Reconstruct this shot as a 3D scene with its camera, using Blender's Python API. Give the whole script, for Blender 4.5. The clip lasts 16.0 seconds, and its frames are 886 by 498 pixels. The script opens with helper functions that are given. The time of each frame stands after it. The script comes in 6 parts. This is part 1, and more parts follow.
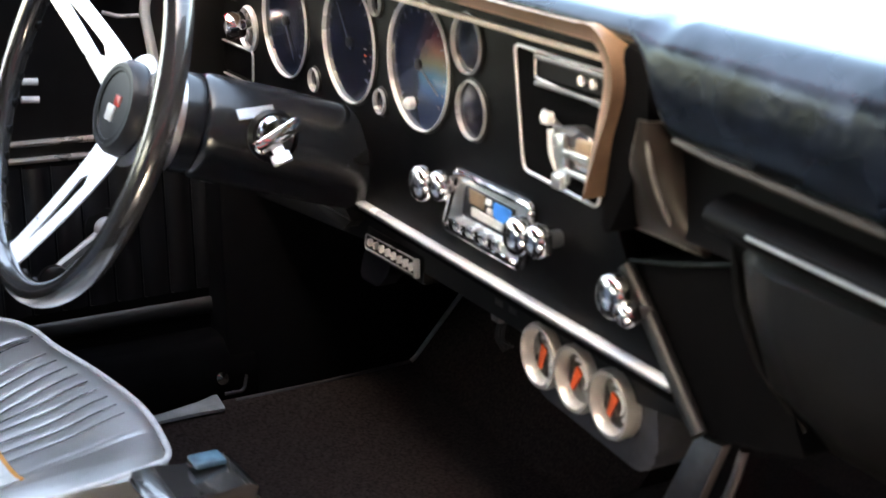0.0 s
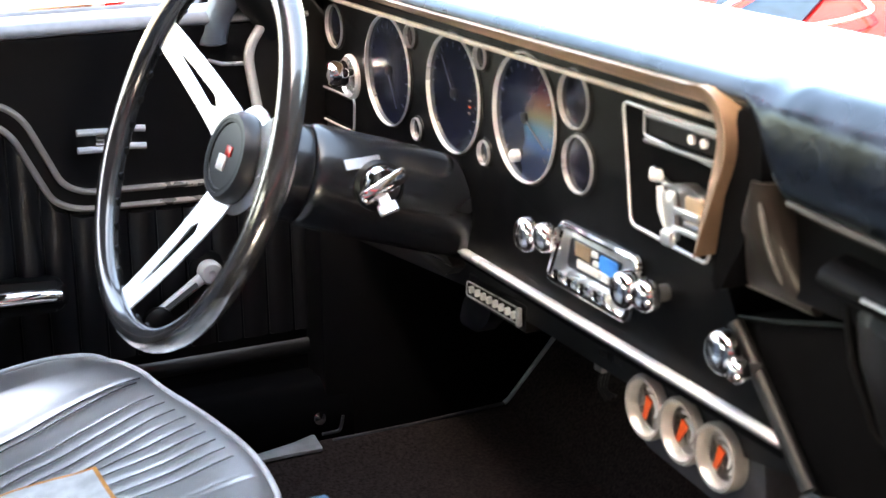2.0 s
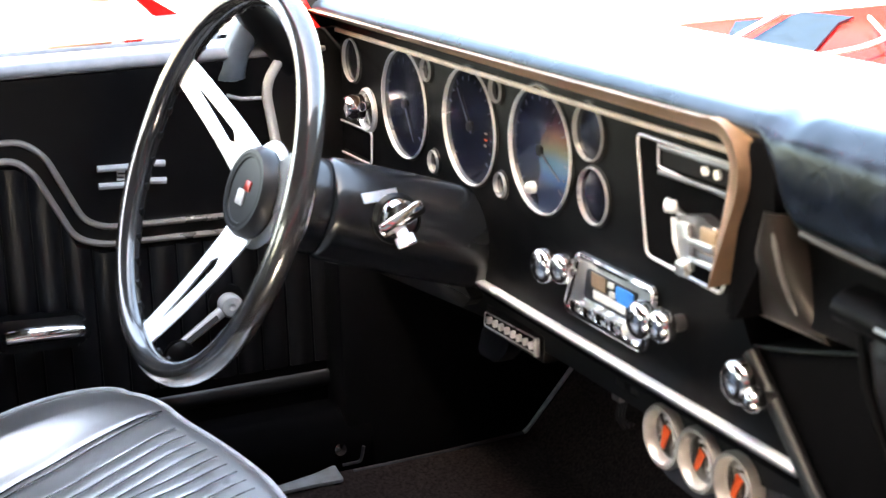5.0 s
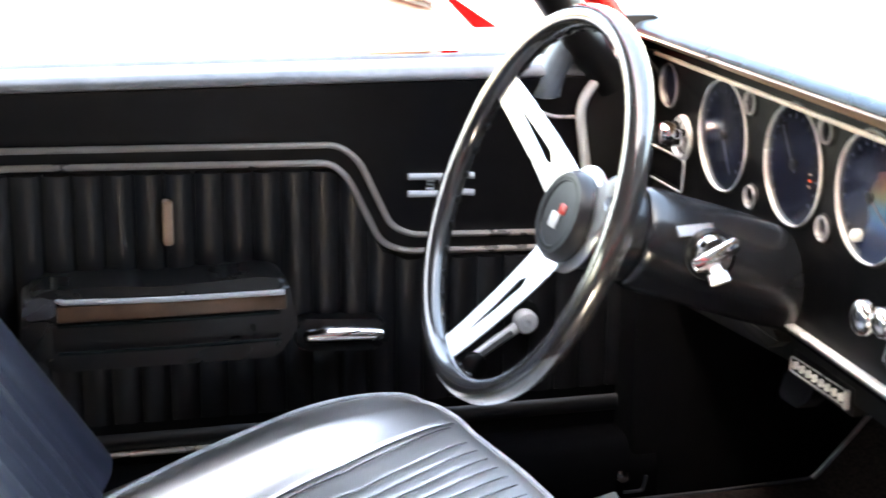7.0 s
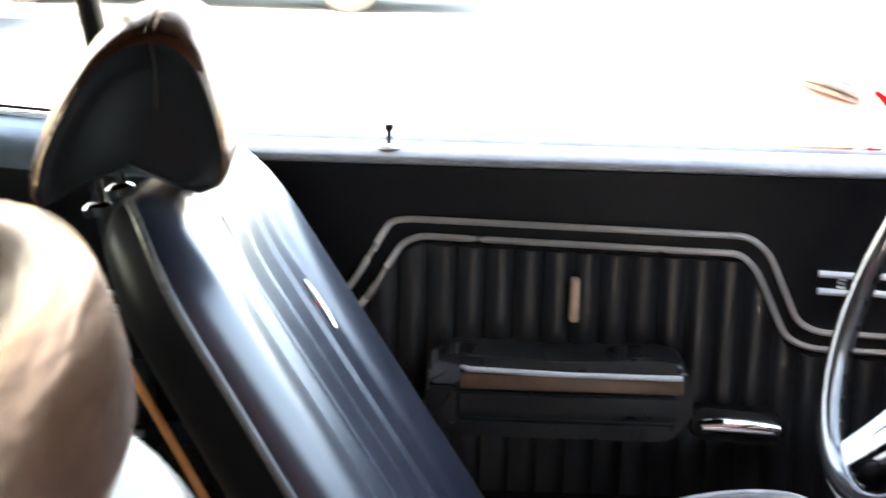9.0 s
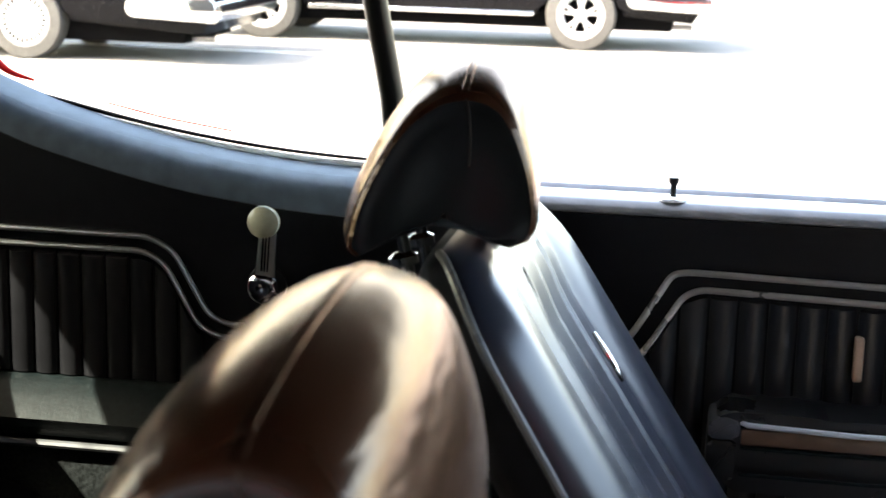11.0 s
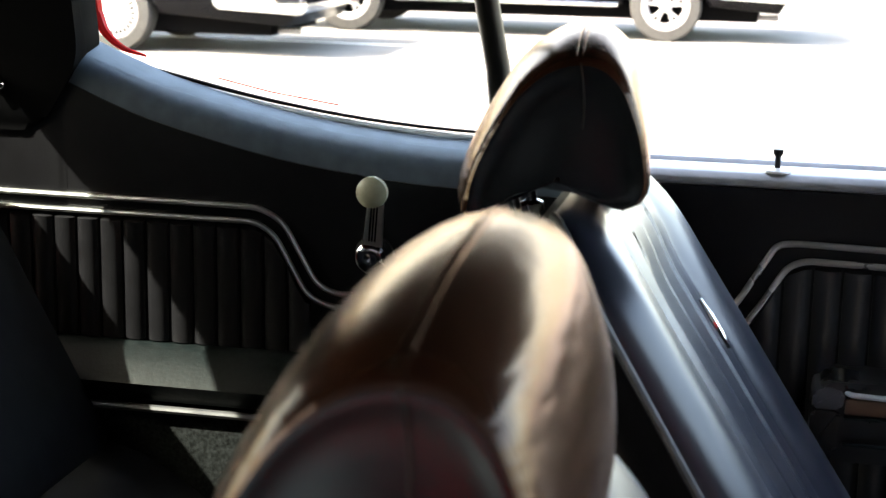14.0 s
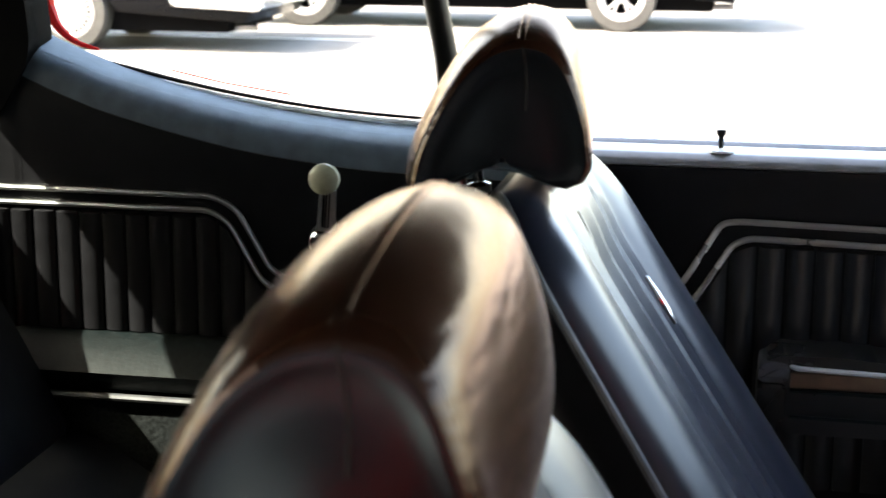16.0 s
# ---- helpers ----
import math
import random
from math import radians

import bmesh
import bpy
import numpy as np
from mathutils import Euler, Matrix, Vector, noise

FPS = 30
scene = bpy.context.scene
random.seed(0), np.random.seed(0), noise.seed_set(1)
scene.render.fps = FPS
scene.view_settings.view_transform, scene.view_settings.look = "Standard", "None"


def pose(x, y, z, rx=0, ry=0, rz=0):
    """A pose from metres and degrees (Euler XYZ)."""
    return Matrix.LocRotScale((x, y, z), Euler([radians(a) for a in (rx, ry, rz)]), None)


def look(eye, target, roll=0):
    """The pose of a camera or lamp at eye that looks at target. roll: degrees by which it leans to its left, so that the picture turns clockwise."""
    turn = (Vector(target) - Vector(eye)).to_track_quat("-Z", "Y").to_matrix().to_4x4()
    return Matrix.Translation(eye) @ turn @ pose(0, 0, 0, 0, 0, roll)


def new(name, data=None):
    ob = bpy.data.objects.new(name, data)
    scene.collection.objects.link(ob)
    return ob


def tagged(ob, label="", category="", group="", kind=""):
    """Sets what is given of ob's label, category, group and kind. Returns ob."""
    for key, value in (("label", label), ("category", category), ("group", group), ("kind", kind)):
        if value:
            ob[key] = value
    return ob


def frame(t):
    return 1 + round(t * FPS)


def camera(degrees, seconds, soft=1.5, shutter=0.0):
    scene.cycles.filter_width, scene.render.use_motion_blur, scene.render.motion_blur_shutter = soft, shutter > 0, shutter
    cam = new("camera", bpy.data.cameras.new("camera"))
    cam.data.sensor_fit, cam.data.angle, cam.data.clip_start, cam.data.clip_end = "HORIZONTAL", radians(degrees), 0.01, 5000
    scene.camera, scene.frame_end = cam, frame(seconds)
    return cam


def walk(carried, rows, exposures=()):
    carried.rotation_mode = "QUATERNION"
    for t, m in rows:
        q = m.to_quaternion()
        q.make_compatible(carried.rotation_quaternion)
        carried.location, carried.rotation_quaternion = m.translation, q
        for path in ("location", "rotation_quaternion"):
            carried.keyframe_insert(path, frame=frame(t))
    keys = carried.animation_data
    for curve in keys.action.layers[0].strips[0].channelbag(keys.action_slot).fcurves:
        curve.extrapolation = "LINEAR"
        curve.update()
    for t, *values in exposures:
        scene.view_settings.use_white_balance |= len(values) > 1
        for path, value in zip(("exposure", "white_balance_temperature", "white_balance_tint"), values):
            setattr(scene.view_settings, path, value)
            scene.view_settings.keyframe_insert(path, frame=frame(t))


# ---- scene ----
cam = camera(31.1, 16.0, soft=1.25, shutter=0.5)
cam.data.dof.use_dof, cam.data.dof.focus_distance, cam.data.dof.aperture_fstop = True, 2.3, 11.0
PATH = [
    (0, (-0.653, -1.107, 1.309), (0.2315, 0.587, 0.7165), -0.6),
    (0.5, (-0.66, -1.106, 1.32), (0.2105, 0.600, 0.742), -1.5),
    (1, (-0.674, -1.107, 1.33), (0.159, 0.62, 0.762), -1.5),
    (1.5, (-0.687, -1.109, 1.337), (0.133, 0.628, 0.78), -1.4),
    (2, (-0.692, -1.109, 1.338), (0.12, 0.63, 0.779), -0.9),
    (2.5, (-0.696, -1.113, 1.341), (0.116, 0.629, 0.787), -1.0),
    (3, (-0.7, -1.116, 1.343), (0.123, 0.626, 0.806), -0.9),
    (5.5, (-0.694, -1.121, 1.349), (0.093, 0.641, 0.823), -1.7),
    (6, (-0.707, -1.114, 1.358), (0.041, 0.664, 0.828), -1.3),
    (6.5, (-0.69, -1.087, 1.366), (-0.075, 0.738, 0.83), -1.1),
    (7, (-0.734, -1.083, 1.368), (-0.246, 0.785, 0.845), 0.6),
    (7.5, (-0.731, -1.083, 1.363), (-0.348, 0.813, 0.852), 1.1),
    (8, (-0.726, -1.095, 1.369), (-0.453, 0.826, 0.884), 1.5),
    (8.5, (-0.711, -1.097, 1.398), (-0.572, 0.84, 0.92), 0.7),
    (9, (-0.712, -1.1, 1.402), (-0.751, 0.846, 0.94), 1.6),
    (9.5, (-0.716, -1.102, 1.404), (-0.852, 0.845, 0.969), 1.5),
    (10, (-0.746, -1.107, 1.425), (-0.96, 0.835, 0.997), 1.4),
    (12.5, (-0.803, -1.144, 1.413), (-1.17, 0.776, 0.99), 1.7),
    (13, (-0.809, -1.15, 1.41), (-1.197, 0.766, 0.991), 1.6),
    (13.5, (-0.813, -1.154, 1.405), (-1.218, 0.758, 0.978), 1.3),
    (14, (-0.811, -1.159, 1.4), (-1.219, 0.749, 0.964), 1.1),
    (14.5, (-0.808, -1.166, 1.398), (-1.223, 0.74, 0.959), 1.0),
    (15, (-0.807, -1.178, 1.397), (-1.224, 0.727, 0.953), 0.7),
    (15.5, (-0.803, -1.181, 1.397), (-1.211, 0.726, 0.951), 0.4),
    (16, (-0.791, -1.191, 1.395), (-1.153, 0.725, 0.953), 0.3),
]
walk(cam, [(t, look(eye, target, roll)) for t, eye, target, roll in PATH], [(0.0, 4.08, 8400, 10), (0.5, 4.42, 8400, 10), (5.5, 4.44, 8300, 10), (7.0, 4.65, 8300, 10), (8.0, 4.68, 8300, 10), (9.0, 4.7, 8300, 10), (10.0, 4.2, 8250, 10), (12.5, 3.6, 8050, 10), (14.5, 3.45, 8050, 10), (16.0, 3.5, 8050, 10)])

# ---- light ----
SUN_EL = 47.0     # the sun stands behind the car, on the passenger's side
world = bpy.data.worlds.new("sky")
scene.world = world
world.use_nodes = True
wt = world.node_tree
sky = wt.nodes.new("ShaderNodeTexSky")
sky.sky_type, sky.sun_disc = "NISHITA", False
sky.dust_density, sky.air_density = 3.0, 1.2
sun_dir = Vector((-0.86, -0.50, 0.0)).normalized() * math.cos(radians(SUN_EL)) + Vector((0, 0, math.sin(radians(SUN_EL))))
sky.sun_elevation = radians(SUN_EL)
sky.sun_rotation = math.atan2(sun_dir.x, sun_dir.y)
wt.nodes["Background"].inputs["Strength"].default_value = 0.15
wt.links.new(sky.outputs[0], wt.nodes["Background"].inputs["Color"])
sun = new("sun", bpy.data.lights.new("sun", "SUN"))
sun.data.energy, sun.data.angle, sun.data.color = 3.6, radians(0.5), (1.0, 0.97, 0.93)
sun.matrix_world = look(sun_dir * 20, (0, 0, 0))


# ---- materials ----
def material(name, base, rough=0.5, metal=0.0, noise_scale=40.0, spread=0.25, bump=0.0, bump_scale=600.0, coat=0.0, spec=0.5, stains=0.0, sheen_tint=(1, 1, 1)):
    m = bpy.data.materials.new(name)
    m.use_nodes = True
    nt = m.node_tree
    b = nt.nodes["Principled BSDF"]
    b.inputs["Metallic"].default_value = metal
    b.inputs["Coat Weight"].default_value = coat
    b.inputs["Specular IOR Level"].default_value = spec
    b.inputs["Specular Tint"].default_value = (*sheen_tint, 1)
    tc = nt.nodes.new("ShaderNodeTexCoord")
    n1 = nt.nodes.new("ShaderNodeTexNoise")
    n1.inputs["Scale"].default_value, n1.inputs["Detail"].default_value = noise_scale, 6
    nt.links.new(tc.outputs["Object"], n1.inputs["Vector"])
    ramp = nt.nodes.new("ShaderNodeValToRGB")
    ramp.color_ramp.elements[0].position, ramp.color_ramp.elements[1].position = 0.3, 0.75
    ramp.color_ramp.elements[0].color = (*[c * (1 - spread) for c in base], 1)
    ramp.color_ramp.elements[1].color = (*[min(1, c * (1 + spread)) for c in base], 1)
    nt.links.new(n1.outputs["Fac"], ramp.inputs["Fac"])
    nt.links.new(ramp.outputs["Color"], b.inputs["Base Color"])
    n3 = nt.nodes.new("ShaderNodeTexNoise")
    n3.inputs["Scale"].default_value, n3.inputs["Detail"].default_value = noise_scale * 0.3, 4
    nt.links.new(tc.outputs["Object"], n3.inputs["Vector"])
    mr = nt.nodes.new("ShaderNodeMapRange")
    mr.inputs["From Min"].default_value, mr.inputs["From Max"].default_value = 0.3, 0.7
    mr.inputs["To Min"].default_value, mr.inputs["To Max"].default_value = rough * (0.85 - stains), min(1.0, rough * (1.15 + stains))
    nt.links.new(n3.outputs["Fac"], mr.inputs["Value"])
    nt.links.new(mr.outputs["Result"], b.inputs["Roughness"])
    if bump:
        n2 = nt.nodes.new("ShaderNodeTexNoise")
        n2.inputs["Scale"].default_value, n2.inputs["Detail"].default_value = bump_scale, 3
        nt.links.new(tc.outputs["Object"], n2.inputs["Vector"])
        bp = nt.nodes.new("ShaderNodeBump")
        bp.inputs["Strength"].default_value, bp.inputs["Distance"].default_value = bump, 0.0006
        nt.links.new(n2.outputs["Fac"], bp.inputs["Height"])
        nt.links.new(bp.outputs["Normal"], b.inputs["Normal"])
    return m


def sheen(name, base, gloss, amount, rough, noise_scale=40.0, spread=0.25, bump=0.2, bump_scale=400.0, ior=0.0, crease=0.0, even=False):
    """Dull body colour under a tinted gloss, even or by Fresnel: worn leather, vinyl, old paint."""
    m = bpy.data.materials.new(name)
    m.use_nodes = True
    nt = m.node_tree
    nt.nodes.remove(nt.nodes["Principled BSDF"])
    out = nt.nodes["Material Output"]
    tc = nt.nodes.new("ShaderNodeTexCoord")
    n1, n2, n3 = (nt.nodes.new("ShaderNodeTexNoise") for _ in range(3))
    for n, sc in ((n1, noise_scale), (n2, bump_scale), (n3, noise_scale * 0.3)):
        n.inputs["Scale"].default_value, n.inputs["Detail"].default_value = sc, 5
        nt.links.new(tc.outputs["Object"], n.inputs["Vector"])
    ramp = nt.nodes.new("ShaderNodeValToRGB")
    ramp.color_ramp.elements[0].position, ramp.color_ramp.elements[1].position = 0.3, 0.75
    ramp.color_ramp.elements[0].color = (*[c * (1 - spread) for c in base], 1)
    ramp.color_ramp.elements[1].color = (*[c * (1 + spread) for c in base], 1)
    nt.links.new(n1.outputs["Fac"], ramp.inputs["Fac"])
    mr = nt.nodes.new("ShaderNodeMapRange")
    mr.inputs["From Min"].default_value, mr.inputs["From Max"].default_value = 0.3, 0.7
    mr.inputs["To Min"].default_value, mr.inputs["To Max"].default_value = (rough, rough * 1.04) if even else (rough * 0.8, rough * 1.25)
    nt.links.new(n3.outputs["Fac"], mr.inputs["Value"])
    bp = nt.nodes.new("ShaderNodeBump")
    bp.inputs["Strength"].default_value, bp.inputs["Distance"].default_value = bump, 0.0006
    nt.links.new(n2.outputs["Fac"], bp.inputs["Height"])
    if crease:      # shallow wrinkles that run across the leather
        mp, n4, b2 = nt.nodes.new("ShaderNodeMapping"), nt.nodes.new("ShaderNodeTexNoise"), nt.nodes.new("ShaderNodeBump")
        mp.inputs["Scale"].default_value = (10, 7, 38)
        n4.inputs["Scale"].default_value, n4.inputs["Detail"].default_value = 1.0, 3
        b2.inputs["Strength"].default_value, b2.inputs["Distance"].default_value = crease, 0.004
        nt.links.new(tc.outputs["Object"], mp.inputs["Vector"])
        nt.links.new(mp.outputs["Vector"], n4.inputs["Vector"])
        nt.links.new(n4.outputs["Fac"], b2.inputs["Height"])
        nt.links.new(b2.outputs["Normal"], bp.inputs["Normal"])
    di, gl, mix = nt.nodes.new("ShaderNodeBsdfDiffuse"), nt.nodes.new("ShaderNodeBsdfGlossy"), nt.nodes.new("ShaderNodeMixShader")
    gl.inputs["Color"].default_value = (*gloss, 1)
    mix.inputs["Fac"].default_value = amount
    if ior:
        fr, mul = nt.nodes.new("ShaderNodeFresnel"), nt.nodes.new("ShaderNodeMath")
        fr.inputs["IOR"].default_value = ior
        mul.operation, mul.inputs[1].default_value = "MULTIPLY", amount
        nt.links.new(fr.outputs[0], mul.inputs[0])
        nt.links.new(mul.outputs[0], mix.inputs["Fac"])
    nt.links.new(ramp.outputs["Color"], di.inputs["Color"])
    nt.links.new(mr.outputs["Result"], gl.inputs["Roughness"])
    for b in (di, gl):
        nt.links.new(bp.outputs["Normal"], b.inputs["Normal"])
    nt.links.new(di.outputs[0], mix.inputs[1])
    nt.links.new(gl.outputs[0], mix.inputs[2])
    nt.links.new(mix.outputs[0], out.inputs["Surface"])
    return m


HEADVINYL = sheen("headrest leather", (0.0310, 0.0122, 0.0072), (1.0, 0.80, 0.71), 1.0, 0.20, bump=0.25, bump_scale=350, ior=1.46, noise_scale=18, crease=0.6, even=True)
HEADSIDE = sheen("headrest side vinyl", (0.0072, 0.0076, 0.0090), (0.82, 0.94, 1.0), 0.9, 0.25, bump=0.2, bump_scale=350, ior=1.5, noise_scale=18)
FINVINYL = sheen("fin vinyl", (0.015, 0.0125, 0.0115), (1.0, 0.95, 0.91), 0.6, 0.38, bump=0.2, bump_scale=350, ior=1.5)
GLOVE = material("glovebox vinyl", (0.0030, 0.0030, 0.0034), 0.40, bump=0.25, bump_scale=350, spec=0.28)
# tan piping with the orange of direct sun put into its colour
SUNEDGE = material("tan piping in sunlit tone", (0.42, 0.17, 0.05), 0.45)
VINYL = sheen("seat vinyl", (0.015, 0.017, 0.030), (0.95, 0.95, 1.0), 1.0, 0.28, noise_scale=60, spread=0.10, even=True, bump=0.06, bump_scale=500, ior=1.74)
# lit copy of the seat vinyl: skylight on the cushion is in its colour and gloss
LITCUSHION = sheen("seat vinyl, lit cushion copy", (0.060, 0.064, 0.078), (1.0, 0.98, 0.96), 0.78, 0.34, even=True, bump=0.10, bump_scale=500)
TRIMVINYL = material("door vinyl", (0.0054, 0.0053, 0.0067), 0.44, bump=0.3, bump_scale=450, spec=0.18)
PLEAT = material("pleated door vinyl", (0.0080, 0.0078, 0.0092), 0.34, bump=0.25, bump_scale=450, spec=0.45)
LIPVINYL = sheen("lip vinyl", (0.19, 0.115, 0.074), (1.0, 0.80, 0.65), 1.0, 0.34, bump=0.3, bump_scale=350, ior=1.5)
ARMVINYL = material("armrest vinyl", (0.0085, 0.0080, 0.0082), 0.30, bump=0.2, bump_scale=450, spec=0.42)
REARVINYL = material("rear bench vinyl", (0.006, 0.0065, 0.009), 0.5, bump=0.2, bump_scale=500, spec=0.3)
# upward-facing black trim, its base colour lifted to stand for light from above
LITVINYL = sheen("lit-toned sill vinyl", (0.082, 0.104, 0.130), (0.84, 0.95, 1.0), 1.0, 0.36, bump=0.12, bump_scale=450, ior=1.62, even=True)
LITDOORSILL = sheen("door vinyl, sunlit sill tone", (0.17, 0.172, 0.184), (0.97, 0.98, 1.0), 1.0, 0.34, bump=0.1, bump_scale=450, ior=1.75, even=True)
PAD = sheen("dash pad", (0.0034, 0.0052, 0.0098), (0.74, 0.89, 1.0), 1.0, 0.28, noise_scale=30, spread=0.8, bump=1.0, bump_scale=90, ior=1.34)
FASCIA = material("fascia black", (0.0015, 0.0015, 0.0019), 0.5, bump=0.1, bump_scale=800, spec=0.07)
PLASTIC = material("black plastic", (0.004, 0.004, 0.0045), 0.36, spec=0.3)
DEEP = material("black recess", (0.003, 0.003, 0.0035), 0.7, spec=0.02)
CARPET = material("black carpet", (0.024, 0.019, 0.019), 0.95, bump=1.0, bump_scale=900, spread=0.5, noise_scale=250, spec=0.05)
CHROME = material("chrome", (0.85, 0.85, 0.86), 0.07, 1.0, spread=0.02)
KNOB = material("dulled chrome", (0.88, 0.88, 0.89), 0.17, 1.0, spread=0.03)
SATIN = material("brushed aluminium", (0.86, 0.86, 0.86), 0.32, 1.0, spread=0.05, noise_scale=120)
LENS = material("dark gauge lens", (0.006, 0.0074, 0.015), 0.16, spec=0.30, noise_scale=25, spread=0.6)
DIALMARK = material("faded dial marking", (0.055, 0.06, 0.08), 0.5)
RIMBLACK = material("glossy black rim", (0.036, 0.034, 0.034), 0.20, coat=1.0, spec=0.9)
COLUMN = material("column paint", (0.0075, 0.009, 0.012), 0.24, bump=0.08, bump_scale=300, spec=0.75)
RING = material("silver bezel paint", (0.80, 0.80, 0.80), 0.32, 0.45, spread=0.06)
TRIMRIM = material("pale mottled rim", (0.10, 0.094, 0.090), 0.45, noise_scale=80, spread=0.35)
COPPER = material("copper-toned badge", (0.44, 0.28, 0.19), 0.35, spread=0.1)
BEZEL = material("dulled silver bezel", (0.46, 0.46, 0.47), 0.30, 0.5, spread=0.12, noise_scale=150)
MOULD = material("worn silver moulding", (0.56, 0.50, 0.45), 0.30, 0.7, spread=0.08, noise_scale=60)
SEAM = material("headrest seam", (0.012, 0.009, 0.008), 0.6, spec=0.2)
CREAM = material("cream edge", (0.62, 0.50, 0.40), 0.4)
AUXBEZEL = material("pale worn bezel", (0.58, 0.55, 0.51), 0.34, 0.6, spread=0.12, noise_scale=90)
HUBGREY = material("grey satin horn ring", (0.022, 0.022, 0.025), 0.34, 0.1)
PLATEGREY = material("grey painted plate", (0.040, 0.041, 0.050), 0.45, noise_scale=60, spread=0.3)
TRIMGREY = material("dark grey strip", (0.012, 0.012, 0.0135), 0.4, noise_scale=60, spread=0.2)
SEAMGREY = material("worn seam vinyl", (0.014, 0.014, 0.017), 0.6, spec=0.2)
ARMBAND = material("brown pad band", (0.125, 0.064, 0.034), 0.35)
BRIGHT = material("bright plated metal", (0.88, 0.88, 0.89), 0.25, 0.25, spread=0.05)
BLUEGLASS = material("pale blue plastic", (0.10, 0.20, 0.27), 0.2, spread=0.5)
PIPING = material("piping", (0.75, 0.75, 0.76), 0.3)
PIPEDULL = material("grey piping", (0.10, 0.10, 0.105), 0.3)
STEEL = material("dull steel", (0.3, 0.3, 0.31), 0.4, 1.0, spread=0.2)
RED = sheen("red paint", (0.5, 0.012, 0.012), (1.0, 1.0, 1.0), 0.025, 0.12, spread=0.05, bump=0.0)
STRIPE = sheen("blue-black stripe paint", (0.006, 0.014, 0.030), (1.0, 1.0, 1.0), 0.025, 0.12, bump=0.0)
BLACKPAINT = material("black car paint", (0.0022, 0.0022, 0.003), 0.15, spec=0.10)
WHEELSILVER = material("silver wheel paint", (0.34, 0.34, 0.35), 0.35, 0.2)
SIDECARPET = material("grey flecked carpet", (0.013, 0.0145, 0.0145), 0.95, bump=1.0, bump_scale=700, spread=0.7, noise_scale=220, spec=0.05)
ASPHALT = material("asphalt", (0.172, 0.170, 0.166), 0.9, noise_scale=1.5, spread=0.25, bump=0.6, bump_scale=90)
WHITEPAINT = material("white road paint", (0.78, 0.78, 0.76), 0.8, spread=0.12, noise_scale=6)
WALLGREY = material("dark wall out of view", (0.050, 0.048, 0.048), 0.9, noise_scale=3, spread=0.3, bump=0.4, bump_scale=60)
RUBBER = material("tyre rubber", (0.035, 0.035, 0.035), 0.75, spread=0.3)
ORANGE = material("orange needle", (0.85, 0.1, 0.02), 0.5)
# overexposed edge of the sun patch on the cushion, put into colour
ORANGEFRINGE = material("orange patch edge", (0.85, 0.34, 0.07), 0.5)
WHITE = material("white marking", (0.75, 0.75, 0.73), 0.5)
DIAL = material("dial face", (0.012, 0.014, 0.022), 0.35)
BLUE = material("blue display", (0.03, 0.25, 0.75), 0.4)
TAN = material("aged plastic and reflected brown", (0.28, 0.2, 0.13), 0.4)
IVORY = material("ivory knob", (0.55, 0.53, 0.38), 0.25)
MAT = material("grey sill plate", (0.42, 0.46, 0.50), 0.35, 0.3)
REDENAMEL = material("red enamel", (0.6, 0.04, 0.03), 0.3)
GREYTRIM = material("grey ledge vinyl", (0.0042, 0.0070, 0.0074), 0.50, bump=0.4, bump_scale=250, spec=0.10, spread=0.4, noise_scale=120)


def glass(name):
    m = bpy.data.materials.new(name)
    m.use_nodes = True
    b = m.node_tree.nodes["Principled BSDF"]
    b.inputs["Transmission Weight"].default_value, b.inputs["Roughness"].default_value = 1.0, 0.0
    b.inputs["IOR"].default_value, b.inputs["Base Color"].default_value = 1.3, (0.97, 0.99, 0.98, 1)
    return m


GLASS = glass("clear glass")


